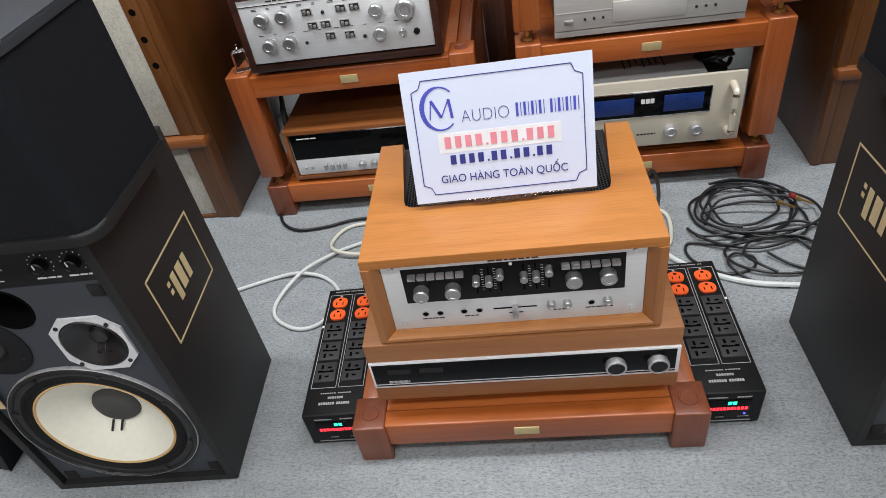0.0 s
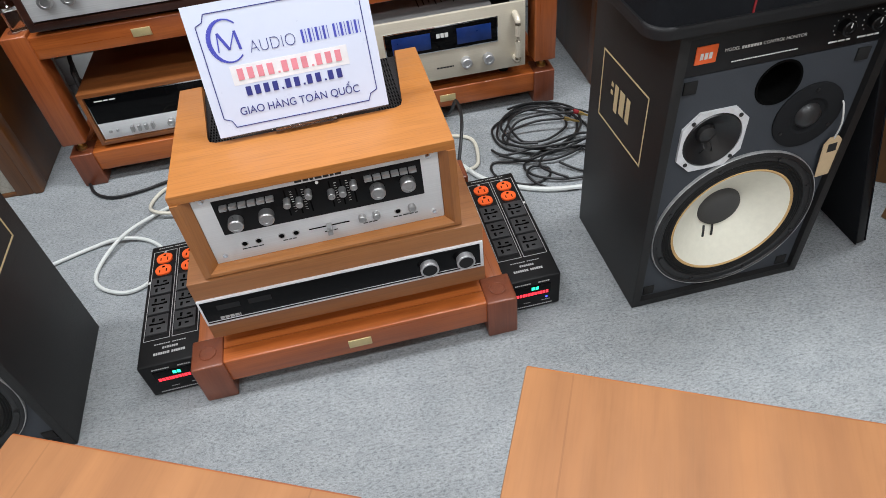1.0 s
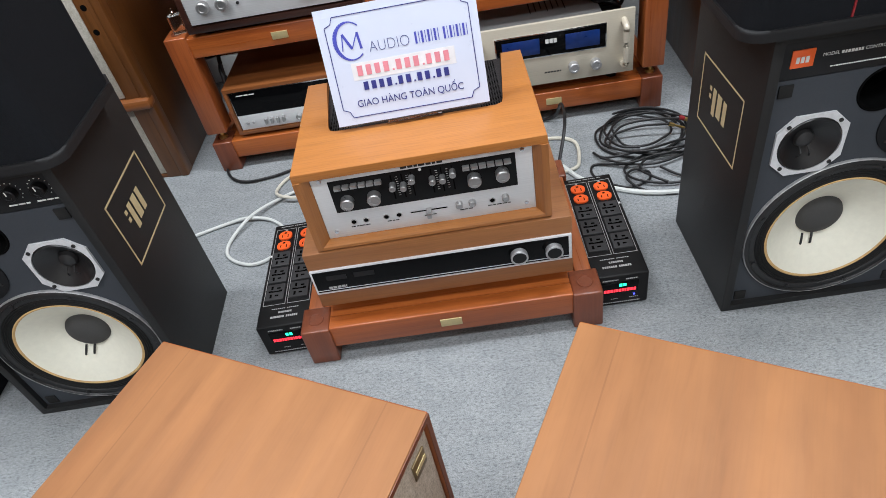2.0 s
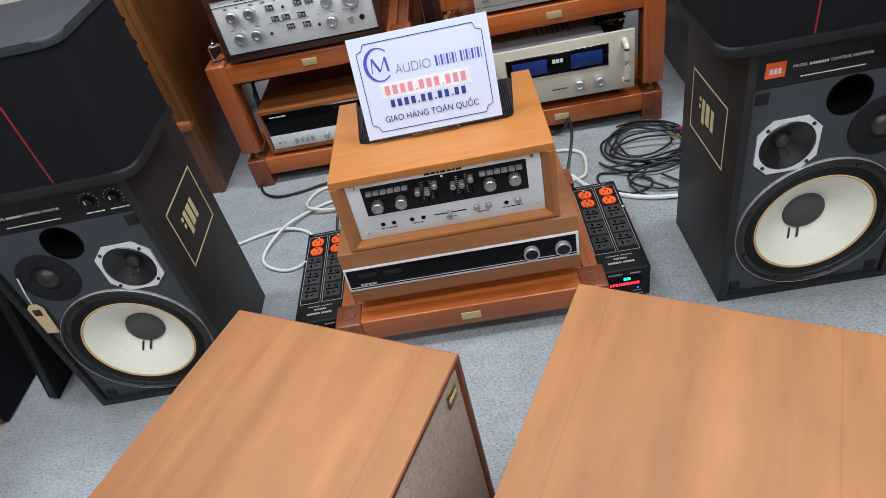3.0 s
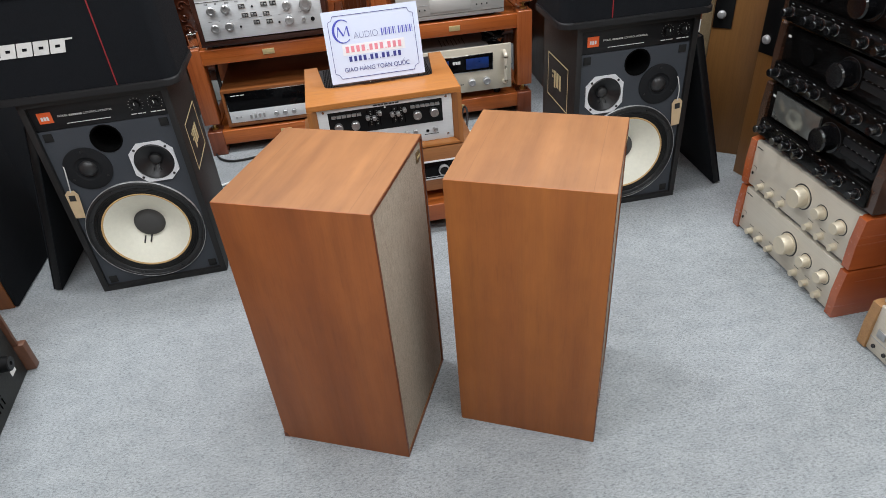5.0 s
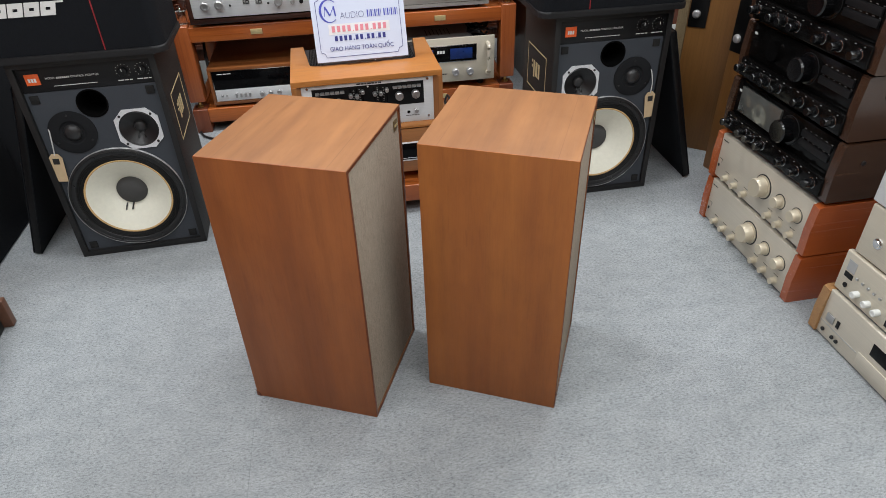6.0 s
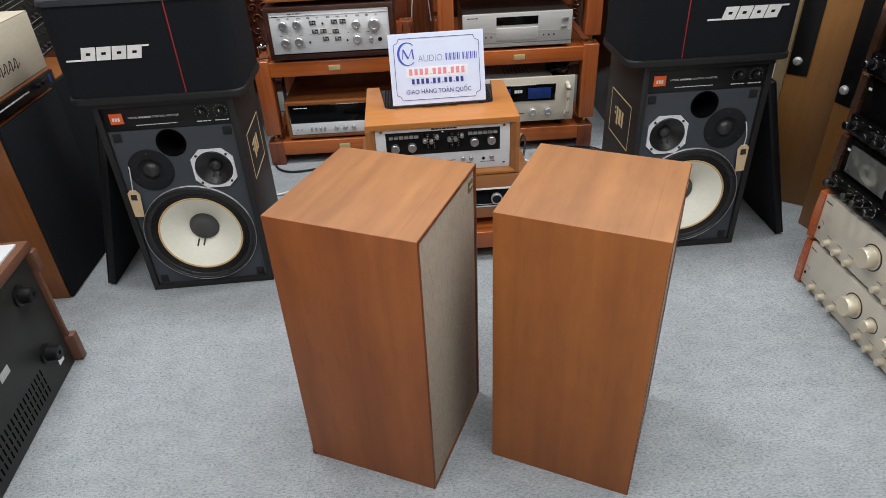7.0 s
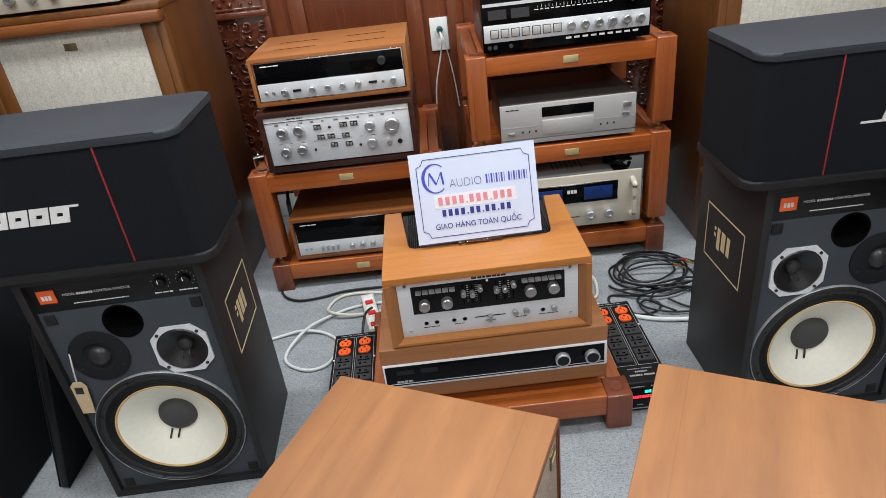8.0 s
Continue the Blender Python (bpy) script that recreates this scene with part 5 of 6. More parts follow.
tube(lead, [(0.32, 1.26, 0.006), (0.36, 1.19, 0.006), (0.43, 1.135, 0.006), (0.52, 1.095, 0.008), (0.66, 1.08, 0.006)], 0.0062, 8, 8)
tagged(new("mains_cable", to_mesh("mains_cable", lead, CABLE_WHITE)), "grey-white flat mains cable on the carpet", "cable")

lead = bmesh.new()
tube(lead, [(-0.612, 1.66, 0.330), (-0.606, 1.60, 0.315), (-0.602, 1.575, 0.270), (-0.606, 1.565, 0.215), (-0.610, 1.585, 0.180), (-0.612, 1.62, 0.190), (-0.608, 1.60, 0.245), (-0.604, 1.57, 0.285), (-0.607, 1.60, 0.300)], 0.0058, 8, 8)
tube(lead, [(-0.604, 1.57, 0.285), (-0.600, 1.552, 0.240), (-0.603, 1.556, 0.190), (-0.610, 1.60, 0.150), (-0.610, 1.68, 0.112)], 0.0050, 8, 8)
tagged(new("power_lead", to_mesh("power_lead", lead, RUBBER)), "black mains lead bundled beside the walnut receiver", "cable")

strip = thing("extension_socket", pose(-0.322, 1.165, 0, 0, 0, 12), "cream extension socket with red switches", "power strip")
part("case", box(-0.021, 0.021, 0, 0.20, 0, 0.034, 0.004), CABLE_CREAM, strip)
for k in range(3):
    part("switch", box(-0.012, 0.012, 0.012 + k * 0.062, 0.030 + k * 0.062, 0.0335, 0.040, 0.002), SWITCH_RED, strip, "red rocker switch")
    part("socket", box(-0.015, 0.015, 0.034 + k * 0.062, 0.062 + k * 0.062, 0.0335, 0.036, 0.002), PLASTIC_WHITE, strip)

# ---- equipment on the racks ----


def wooden_receiver(m, w, h, d, woodx, label, split, knobs, keys, dial):
    """Receiver with a black glass scale above a silver control strip, in a wooden case."""
    rc = thing("receiver", m, label, "receiver", "vintage receivers")
    part("case", shell(w, d, h, 0.011, 0.004, 0.0015), woodx, rc)
    x0, x1, z0, z1 = -w / 2 + 0.0125, w / 2 - 0.0125, 0.0125, h - 0.0125
    zs = z0 + (z1 - z0) * split
    part("bezel", box(x0, x1, 0.003, 0.010, z0, z1, 0.001), CHROME, rc, "bright bezel")
    scale = part("dial_glass", box(x0 + 0.003, x1 - 0.003, 0.0016, 0.004, zs, z1 - 0.003, 0.0006), GLASSBLACK, rc, "black dial glass")
    panel = part("control_panel", box(x0 + 0.003, x1 - 0.003, 0.0012, 0.004, z0 + 0.003, zs - 0.002, 0.0006), SILVER, rc, "silver control panel")
    part("maker_mark", dashes(bmesh.new(), x0 + 0.022, x0 + 0.075, z1 - 0.012, 0.003, 0.0016, (0.02, 0.012), 0.003), PAINT_WHITE, scale)
    zc = (z0 + zs) / 2
    for fx, r in knobs:
        part("knob", knob((x0 + (x1 - x0) * fx, 0.0012, zc), r, 0.016, "y", 20), KNOB, panel, "turned silver knob")
    for fx, ww in keys:
        part("key", box(x0 + (x1 - x0) * fx - ww, x0 + (x1 - x0) * fx + ww, -0.004 if ww != 0.0035 else -0.012, 0.002, zc - (0.008 if ww == 0.0035 else 0.003), zc + (0.008 if ww == 0.0035 else 0.003), 0.0008), BLACK if ww > 0.005 else KNOB, panel)
    if dial:
        for s in (-1, 1):
            for k in range(2):
                part("vent_slot", box(s * 0.105 - 0.062, s * 0.105 + 0.062, 0.10 + k * 0.10, 0.104 + k * 0.10, h - 0.0005, h + 0.0006), VOID, rc)
        part("tuning_knob", knob((x1 - 0.062, 0.0016, (zs + z1) / 2 + 0.002), 0.012, 0.014, "y", 26), BASKET, scale, "dark tuning knob")
    feet(rc, w, d, 0.010)
    return rc


RK = RY + 0.004
wooden_receiver(pose(-0.371, RK - 0.002, 0.6432), 0.462, 0.141, 0.33, RECEIVER_X, "vintage receiver in an orange-brown wooden case", 0.47,
                [(0.18, 0.009), (0.37, 0.008), (0.475, 0.008), (0.575, 0.008), (0.68, 0.009), (0.92, 0.009)], [(0.265, 0.012), (0.78, 0.012), (0.055, 0.004), (0.105, 0.004), (0.85, 0.004)], True)
wooden_receiver(pose(-0.368, RK + 0.010, 0.1085), 0.462, 0.150, 0.36, CABLEDGE, "vintage receiver in a walnut case on the lowest shelf", 0.40,
                [(0.42, 0.009), (0.50, 0.009), (0.58, 0.009), (0.76, 0.011), (0.86, 0.011)], [(0.19, 0.0035), (0.23, 0.0035), (0.27, 0.0035), (0.31, 0.0035), (0.10, 0.003), (0.06, 0.004)], False)

integrated = thing("integrated_amplifier", pose(-0.376, RK - 0.004, 0.4335), "silver-fronted amplifier in a dark rosewood case", "amplifier")
IW, IH, ID = 0.474, 0.192, 0.36
part("case", shell(IW, ID, IH, 0.017, 0.004, 0.003), DARKWOOD, integrated)
ipanel = part("front_panel", box(-0.220, 0.220, 0.003, 0.012, 0.022, 0.174, 0.001), SILVER, integrated, "brushed silver front panel")
part("panel_line", box(-0.220, 0.220, 0.002, 0.0035, 0.1575, 0.1595), CHROME, ipanel)
for x, z in ((-0.170, 0.128), (-0.119, 0.130), (-0.170, 0.066), (-0.119, 0.068)):
    part("knob", knob((x, 0.003, z), 0.0155, 0.020), KNOB, ipanel, "large turned silver knob")
for x, z in ((0.098, 0.120), (0.098, 0.066)):
    part("knob", knob((x, 0.003, z), 0.0155, 0.020), KNOB, ipanel, "large turned silver knob")
part("volume_knob", knob((0.165, 0.003, 0.116), 0.0225, 0.022, "y", 36), KNOB, ipanel, "wide turned volume knob")
part("knob", knob((0.150, 0.003, 0.062), 0.008, 0.012, "y", 20), KNOB, ipanel)
part("jack", knob((0.182, 0.003, 0.060), 0.0075, 0.004, "y", 20), BLACK, ipanel)
for x, z in ((-0.062, 0.132), (0.018, 0.132), (0.050, 0.132), (-0.056, 0.100), (-0.025, 0.100), (0.020, 0.098), (-0.020, 0.072), (0.026, 0.070)):
    sw = part("switch_plate", box(x - 0.013, x + 0.013, 0.0015, 0.0035, z - 0.0095, z + 0.0095, 0.0006), GREYSILVER, ipanel, "small square switch plate")
    part("recess", box(x - 0.0105, x + 0.0105, 0.0010, 0.0020, z - 0.0072, z + 0.0072), BASKET, sw)
    part("lever", box(x - 0.008, x - 0.001, -0.004, 0.002, z - 0.005, z + 0.005, 0.001), KNOB, sw)
    part("lever", box(x + 0.001, x + 0.008, -0.003, 0.002, z - 0.005, z + 0.002, 0.001), KNOB, sw)
for x, z in ((-0.025, 0.128), (-0.080, 0.062), (0.060, 0.062)):
    part("button", knob((x, 0.003, z), 0.004, 0.004, "y", 14), BASKET, ipanel)
part("lettering", dashes(bmesh.new(), -0.150, -0.100, 0.166, 0.003, 0.003, (0.014, 0.01), 0.003), INK_BLACK, ipanel)
for z in (0.151, 0.148, 0.089):
    for k in range(11):
        part("lettering", dashes(bmesh.new(), -0.19 + k * 0.036, -0.176 + k * 0.036, z, 0.0012, 0.003, ((0.012, 0.007, 0.014)[k % 3],), 0.024), INK_BLACK, ipanel)
feet(integrated, IW, ID, 0.012)

# right rack: tuner on top, disc player in the middle, power amplifier below
TW = 0.480
tuner = thing("tuner_amplifier", pose(0.3225, RK - 0.002, 0.7235), "black and silver vintage receiver with square keys", "receiver")
part("case", box(-TW / 2, TW / 2, 0.010, 0.37, 0, 0.185, 0.003), DARKWOOD, tuner)
tface = part("front_panel", box(-TW / 2, TW / 2, 0, 0.012, 0.002, 0.183, 0.0015), GLASSBLACK, tuner, "black glass front")
tsil = part("control_panel", box(-TW / 2 + 0.004, TW / 2 - 0.004, -0.002, 0.001, 0.030, 0.078, 0.0008), SILVER, tface, "silver control strip")
part("panel_line", box(-TW / 2 + 0.004, TW / 2 - 0.004, -0.0025, 0.001, 0.128, 0.136), SILVER, tface)
for k in range(7):
    x = -0.206 + k * 0.030
    part("key_frame", box(x - 0.0120, x + 0.0120, -0.0028, -0.0016, 0.0405, 0.0655), BASKET, tsil)
    part("key", box(x - 0.0100, x + 0.0100, -0.006, -0.002, 0.0425, 0.0635, 0.001), GREYSILVER, tsil, "square silver push key")
for k in range(6):
    part("knob", knob((0.012 + k * 0.0395, -0.002, 0.056), 0.0115, 0.017), KNOB, tsil, "turned silver knob")
tpr = bmesh.new()
for k in range(9):
    dashes(tpr, -0.002 + k * 0.024, 0.014 + k * 0.024, 0.021, 0.0055, 0.0, (0.02,), 0.01)
for k in range(20):
    slab(tpr, -0.08 + k * 0.0105, -0.0792 + k * 0.0105, -0.0006, 0.0004, 0.112, 0.118 + 0.003 * (k % 2))
dashes(tpr, -0.09, 0.13, 0.108, 0.002, 0.0, (0.012, 0.008), 0.005)
part("lettering", tpr, PAINT_WHITE, tface)
for x in (-0.195, -0.130):
    part("meter", box(x - 0.026, x + 0.026, -0.001, 0.001, 0.092, 0.118), SOCKET, tface, "dark signal meter")
part("tuning_knob", knob((0.185, 0.0, 0.125), 0.020, 0.020), KNOB, tface)
for x in (-0.222, -0.205, -0.16):
    part("jack", knob((x, 0.0, 0.016), 0.006, 0.003, "y", 16), SOCKET, tface)
feet(tuner, TW, 0.37, 0.012)

disc = thing("disc_player", pose(0.3255, RK + 0.002, 0.4345), "silver disc player with a dark display", "disc player")
DW = 0.415
part("case", box(-DW / 2 + 0.004, DW / 2 - 0.004, 0.008, 0.33, 0.004, 0.124, 0.002), DARKSTEEL, disc)
part("base_front", box(-DW / 2, DW / 2, 0.004, 0.012, 0.0, 0.014, 0.001), GREYSILVER, disc)
dface = part("front_panel", box(-DW / 2, DW / 2, 0, 0.010, 0.016, 0.126, 0.002), GREYSILVER, disc, "silver front panel")
part("panel_groove", box(-DW / 2 + 0.001, DW / 2 - 0.001, -0.0008, 0.001, 0.056, 0.0575), STEEL, dface)
part("display", box(-0.080, 0.078, -0.0012, 0.001, 0.082, 0.112, 0.0006), GLASSBLACK, dface, "dark display window")
part("tray", box(-0.080, 0.078, -0.004, 0.001, 0.026, 0.072, 0.0015), GREYSILVER, dface, "closed disc tray")
for x, z, ww, hh in ((-0.176, 0.036, 0.010, 0.004), (0.176, 0.066, 0.011, 0.004), (0.180, 0.094, 0.012, 0.007)):
    part("button", box(x - ww, x + ww, -0.004, 0.001, z - hh, z + hh, 0.001), KNOB, dface)
for x in (-0.140, -0.120, -0.100, 0.100, 0.120, 0.140):
    part("button", knob((x, 0.0, 0.040), 0.003, 0.003, "y", 12), BASKET, dface)
part("lettering", dashes(bmesh.new(), -0.190, -0.150, 0.112, 0.003, 0.0, (0.012,), 0.002), INK_BLACK, dface)
feet(disc, DW, 0.33, 0.012)

power = thing("power_amplifier", pose(0.3325, RK - 0.002, 0.1195), "champagne power amplifier with blue meters and handles", "amplifier")
PW, PH = 0.452, 0.192
part("case", box(-PW / 2 + 0.012, PW / 2 - 0.078, 0.008, 0.40, 0.012, PH - 0.016, 0.002), STEEL, power)
for k in range(9):
    part("heat_fin", box(PW / 2 - 0.0775, PW / 2 - 0.016, 0.014 + k * 0.040, 0.042 + k * 0.040, 0.014, PH - 0.036, 0.003), BASKET, power, "dark cooling fin")
pface = part("front_panel", box(-PW / 2, PW / 2, 0, 0.010, 0.010, PH, 0.002), CHAMPAGNE, power, "champagne front panel")
part("meter_frame", box(-0.151, 0.151, -0.002, 0.001, 0.094, 0.164, 0.001), CHROME, pface)
pw_win = part("meter_window", box(-0.148, 0.148, -0.003, 0.0, 0.097, 0.161, 0.001), GLASSBLACK, pface, "black meter window")
for x0, x1 in ((-0.132, -0.030), (0.040, 0.132)):
    part("meter", box(x0, x1, -0.0036, -0.0028, 0.106, 0.150, 0.0004), METER_BLUE, pw_win, "blue lit power meter")
part("meter_print", dashes(bmesh.new(), -0.014, 0.018, 0.138, 0.012, -0.003, (0.009,), 0.002), PAINT_WHITE, pw_win)
for x in (0.060, 0.121):
    part("knob", knob((x, 0.0, 0.053), 0.0145, 0.020), KNURL, pface, "turned champagne knob")
for s in (-1, 1):
    grip = bmesh.new()
    tube(grip, [(s * 0.196, 0.0, 0.164), (s * 0.196, -0.030, 0.158), (s * 0.196, -0.034, 0.140), (s * 0.196, -0.034, 0.065), (s * 0.196, -0.030, 0.046), (s * 0.196, 0.0, 0.040)], 0.0085, 10, 6)
    part("handle", grip, CHAMPAGNE, pface, "champagne bow handle")
part("lettering", dashes(bmesh.new(), -0.020, 0.026, 0.045, 0.004, 0.0, (0.007,), 0.0015), INK_BLACK, pface)
scrawl = bmesh.new()
for k in range(7):
    slab(scrawl, -0.04 + k * 0.016, -0.037 + k * 0.016, 0.10 + 0.01 * (k % 3), 0.19 - 0.015 * (k % 2), PH - 0.0162, PH - 0.0155)
part("marker_scrawl", scrawl, INK_BLACK, power, "black marker scrawl on the cover")
feet(power, PW, 0.40, 0.022, 0.05)

bundle = bmesh.new()
rnd = random.Random(4)
for k in range(4):
    tube(bundle, [(0.512 + 0.034 * math.cos(a + k) + rnd.uniform(-0.01, 0.01), 1.612 + 0.045 * math.sin(a + k), 0.288 + 0.011 * k + 0.010 * (1 + math.sin(2 * a))) for a in np.linspace(0, 6.0, 9)], 0.0055, 7, 6)
tagged(new("cable_bundle", to_mesh("cable_bundle", bundle, RUBBER)), "bundled black mains cable lying on the power amplifier", "cable")

block = thing("acrylic_block", pose(-0.648, 1.530, 0.4325, 0, 0, 12), "clear acrylic block with a metal pin on the rack post", "acrylic block")
clear = bmesh.new()
prism(clear, rounded(-0.017, 0.017, -0.013, 0.013, (0.003,) * 4), 0.0, 0.046, None, 0.0015, 2)
part("body", clear, FROSTED, block)
part("pin", turned([(0.005, 0.047), (0.005, 0.054), (0.003, 0.056), (0.003, 0.064), (0, 0.065)], (0, 0, 0), "z", 14), CHROME, block, "bright metal pin")
part("base_plate", box(-0.016, 0.016, -0.012, 0.012, -0.0018, -0.0002), PLASTIC_WHITE, block)

# ---- cabinets behind ----


def cabinet_speaker(m, side, h, label):
    """Tall wooden speaker with two cloth panels; side = 1 shows its +x flank."""
    w, d = 0.56, 0.48
    cb = thing("cabinet_speaker", m, label, "speaker", "tall cabinet speakers")
    for s in (-1, 1):
        part("side_panel", box(s * w / 2 - (0.022 if s > 0 else 0), s * w / 2 + (0.022 if s < 0 else 0), 0.02, d, 0, h, 0.003), CABFLANK_SHADE_Z, cb, "brown wooden flank, darkened for shade")
        part("stile", box(s * 0.235 - 0.022, s * 0.235 + 0.022, 0.004, 0.040, 0.0, h - 0.045, 0.004), CABWOOD_Z, cb)
        part("corner_post", box(s * 0.2695 - 0.0125, s * 0.2695 + 0.0125, 0.0, 0.045, 0.0, h - 0.045, 0.005), CABWOOD_Z, cb)
        for k in range(2, 6):
            z = 0.345 + k * 0.066
            part("peg_hole", turned([(0.0085, 0.0004), (0.0080, 0.0008), (0, 0.0006)], (s * 0.233, 0.0042, z), "y", 18), VOID, cb)
    part("back_panel", box(-w / 2 + 0.022, w / 2 - 0.022, d - 0.02, d - 0.002, 0.0, h - 0.002), CABWOOD_Z, cb)
    part("top_panel", box(-w / 2 - 0.004, w / 2 + 0.004, 0.0, d, h - 0.014, h + 0.006, 0.004), CABWOOD_Z, cb)
    part("top_rail", box(-w / 2 - 0.002, w / 2 + 0.002, -0.018, 0.03, h - 0.046, h - 0.0142, 0.006), CABLEDGE, cb)
    part("ledge", box(-w / 2 - 0.004, w / 2 + 0.004, -0.016, 0.03, 0.246, 0.278, 0.010, 2), CABLEDGE, cb, "moulded ledge between the cloth panels")
    part("upper_grille", box(-0.213, 0.213, 0.006, 0.03, 0.281, h - 0.047, 0.003), CREAM, cb, "cream woven cloth panel")
    part("lower_grille", box(-0.213, 0.213, 0.012, 0.03, 0.012, 0.241, 0.003), CREAM, cb, "cream woven cloth panel")
    part("bottom_rail", box(-0.213, 0.213, 0.008, 0.03, 0.0, 0.0118, 0.002), CABWOOD_Z, cb)
    part("badge", box(-0.018, 0.018, 0.003, 0.0065, h - 0.098, h - 0.078, 0.001), BRONZE, cb, "small metal badge")
    return cb


cabinet_speaker(pose(-1.086, 1.498, 0, 0, 0, 0), 1, 0.962, "tall wooden cabinet speaker with cream cloth panels")
cabinet_speaker(pose(1.052, 1.525, 0, 0, 0, 0), -1, 0.962, "tall wooden cabinet speaker with cream cloth panels")

goldamp = thing("amplifier", pose(-1.13, 1.505, 0.978), "champagne amplifier standing on the cabinet speaker", "amplifier")
part("case", box(-0.22, 0.22, 0.01, 0.36, 0, 0.145, 0.003), STEEL, goldamp)
gface = part("front_panel", box(-0.22, 0.22, 0.0, 0.012, 0.0, 0.147, 0.002), CHAMPAGNE, goldamp, "champagne front panel")
for x in (-0.17, -0.13, -0.07, -0.01, 0.05, 0.15):
    part("knob", knob((x, 0, 0.035), 0.013, 0.02), KNOB, gface, "turned silver knob")
feet(goldamp, 0.44, 0.36, 0.010)

# ---- left side: black-fronted speaker, equaliser, carton ----
FACE = -1.157
ls = thing("floor_speaker", pose(FACE, 0.796, 0, 0, 0, 90), "walnut floor speaker with a black cloth front", "speaker", "black-fronted floor speakers")
part("cabinet", shell(0.325, 0.32, 0.548, 0.018, 0.01), SIDEWOOD_Z, ls)
part("grille", box(-0.1605, 0.1605, -0.012, 0.0005, 0.003, 0.545, 0.004), GRILLE_BLACK, ls, "black cloth front grille")

copy_thing(ls, pose(FACE - 0.03, 1.128, 0, 0, 0, 90))

eq = thing("equaliser", pose(FACE + 0.012, 0.76, 0.560, 0, 0, 90), "slim black equaliser in a wooden sleeve", "equaliser")
part("case", box(-0.215, 0.215, 0.010, 0.28, 0, 0.046, 0.002), WALNUT_X, eq)
ef = part("front_panel", box(-0.210, 0.210, 0.0, 0.012, 0.002, 0.038, 0.001), PANELBLACK, eq, "black front panel")
part("print", dashes(bmesh.new(), -0.18, 0.06, 0.022, 0.004, 0.0, (0.03, 0.02, 0.045), 0.004), PAINT_WHITE, ef)
for x in (0.11, 0.14):
    part("knob", knob((x, 0, 0.022), 0.007, 0.010, "y", 18), BLACK, ef)
part("pilot_light", box(0.176, 0.190, -0.001, 0.001, 0.010, 0.030), METER_BLUE, ef, "blue lit corner")
for x in (-0.13, 0.13):
    for y in (0.05, 0.25):
        part("foot", turned([(0.010, -0.0115), (0.012, -0.010), (0.012, 0.001), (0, 0.001)], (x, y, 0), "z", 14), BLACK, eq)

carton = thing("carton", pose(FACE + 0.004, 0.735, 0.607, 0, 0, 90), "cream cardboard carton with black script lettering", "box")
part("body", box(-0.235, 0.235, 0, 0.30, 0, 0.158, 0.003), CARTON, carton)
part("flap", box(-0.233, 0.233, 0.001, 0.15, 0.1582, 0.1605, 0.0008), CARTON, carton)
script = bmesh.new()
rnd = random.Random(12)
x = -0.20
for k in range(11):
    hh = 0.050 if k in (0, 6) else 0.020
    ww = 0.036 if k in (0, 6) else 0.026
    tube(script, [(x, -0.0008, 0.045), (x + ww * 0.3, -0.0008, 0.047 + hh), (x + ww * 0.55, -0.0008, 0.046 + hh * 0.6), (x + ww * 0.4, -0.0008, 0.040), (x + ww, -0.0008, 0.050)], 0.0012, 5, 5)
    x += ww
part("script", script, INK_BLACK, carton)

def rack_unit(m, h):
    u = thing("rack_unit", m, "black rack-mount unit with rows of controls", "rack unit", "stack of black units")
    part("case", box(-0.24, 0.24, 0.008, 0.34, 0, h - 0.002, 0.002), CASEBLACK, u)
    f = part("front_panel", box(-0.241, 0.241, 0, 0.010, 0.001, h - 0.001, 0.001), CASEBLACK, u)
    for z in (h * 0.10, h * 0.92):
        part("print", dashes(bmesh.new(), -0.21, 0.21, z, 0.0024, 0.0, (0.003, 0.006, 0.002), 0.004), RIM, f)
    for k in range(4):
        ticks = bmesh.new()
        for i in range(9):
            x = -0.196 + k * 0.104 + i * 0.0095
            slab(ticks, x - 0.0009, x + 0.0009, -0.0006, 0.0004, h * 0.46, h * 0.84)
            slab(ticks, x - 0.0034, x + 0.0034, -0.0030, 0.0002, h * (0.58 + 0.05 * ((i * 7 + k) % 4)), h * (0.58 + 0.05 * ((i * 7 + k) % 4)) + 0.004)
        part("slider_bank", ticks, SLIDER, f, "bank of grey sliders")
    part("display", box(0.215, 0.236, -0.001, 0.001, h * 0.46, h * 0.80), SOCKET, f)
    for k in range(10):
        part("knob", knob((-0.19 + k * 0.042, 0, h * 0.27), 0.007, 0.010, "y", 14), BASKET, f)
    return u


z = 0.549
for k in range(5):
    h = (0.10, 0.09, 0.11, 0.09, 0.12)[k]
    rack_unit(pose(-1.320 - 0.006 * (k % 2), 1.216, z, 0, 0, 98), h)
    z += h

# amplifier laid on its back, underside towards the room
laid = thing("laid_amplifier", pose(-1.0, 0.018, 0, 0, 0, 93.5), "old amplifier lying on its back, black underside with rubber feet showing", "amplifier")
# local x runs along the room's y, local -y faces the room
part("underside", box(-0.36, 0.325, 0.0, 0.012, 0.002, 0.345, 0.002), UNDERSIDE, laid, "black sheet steel underside")
part("body", box(-0.36, 0.325, 0.0122, 0.30, 0.004, 0.330), PANELBLACK, laid)
part("top_frame", box(-0.375, 0.343, -0.012, 0.315, 0.347, 0.372, 0.003), BROWNFRAME, laid, "brown wooden frame")
endp = box(0.328, 0.338, -0.010, 0.315, 0.085, 0.3465, 0.002)
slab(endp, 0.328, 0.352, -0.022, 0.315, 0.001, 0.085, 0.003)
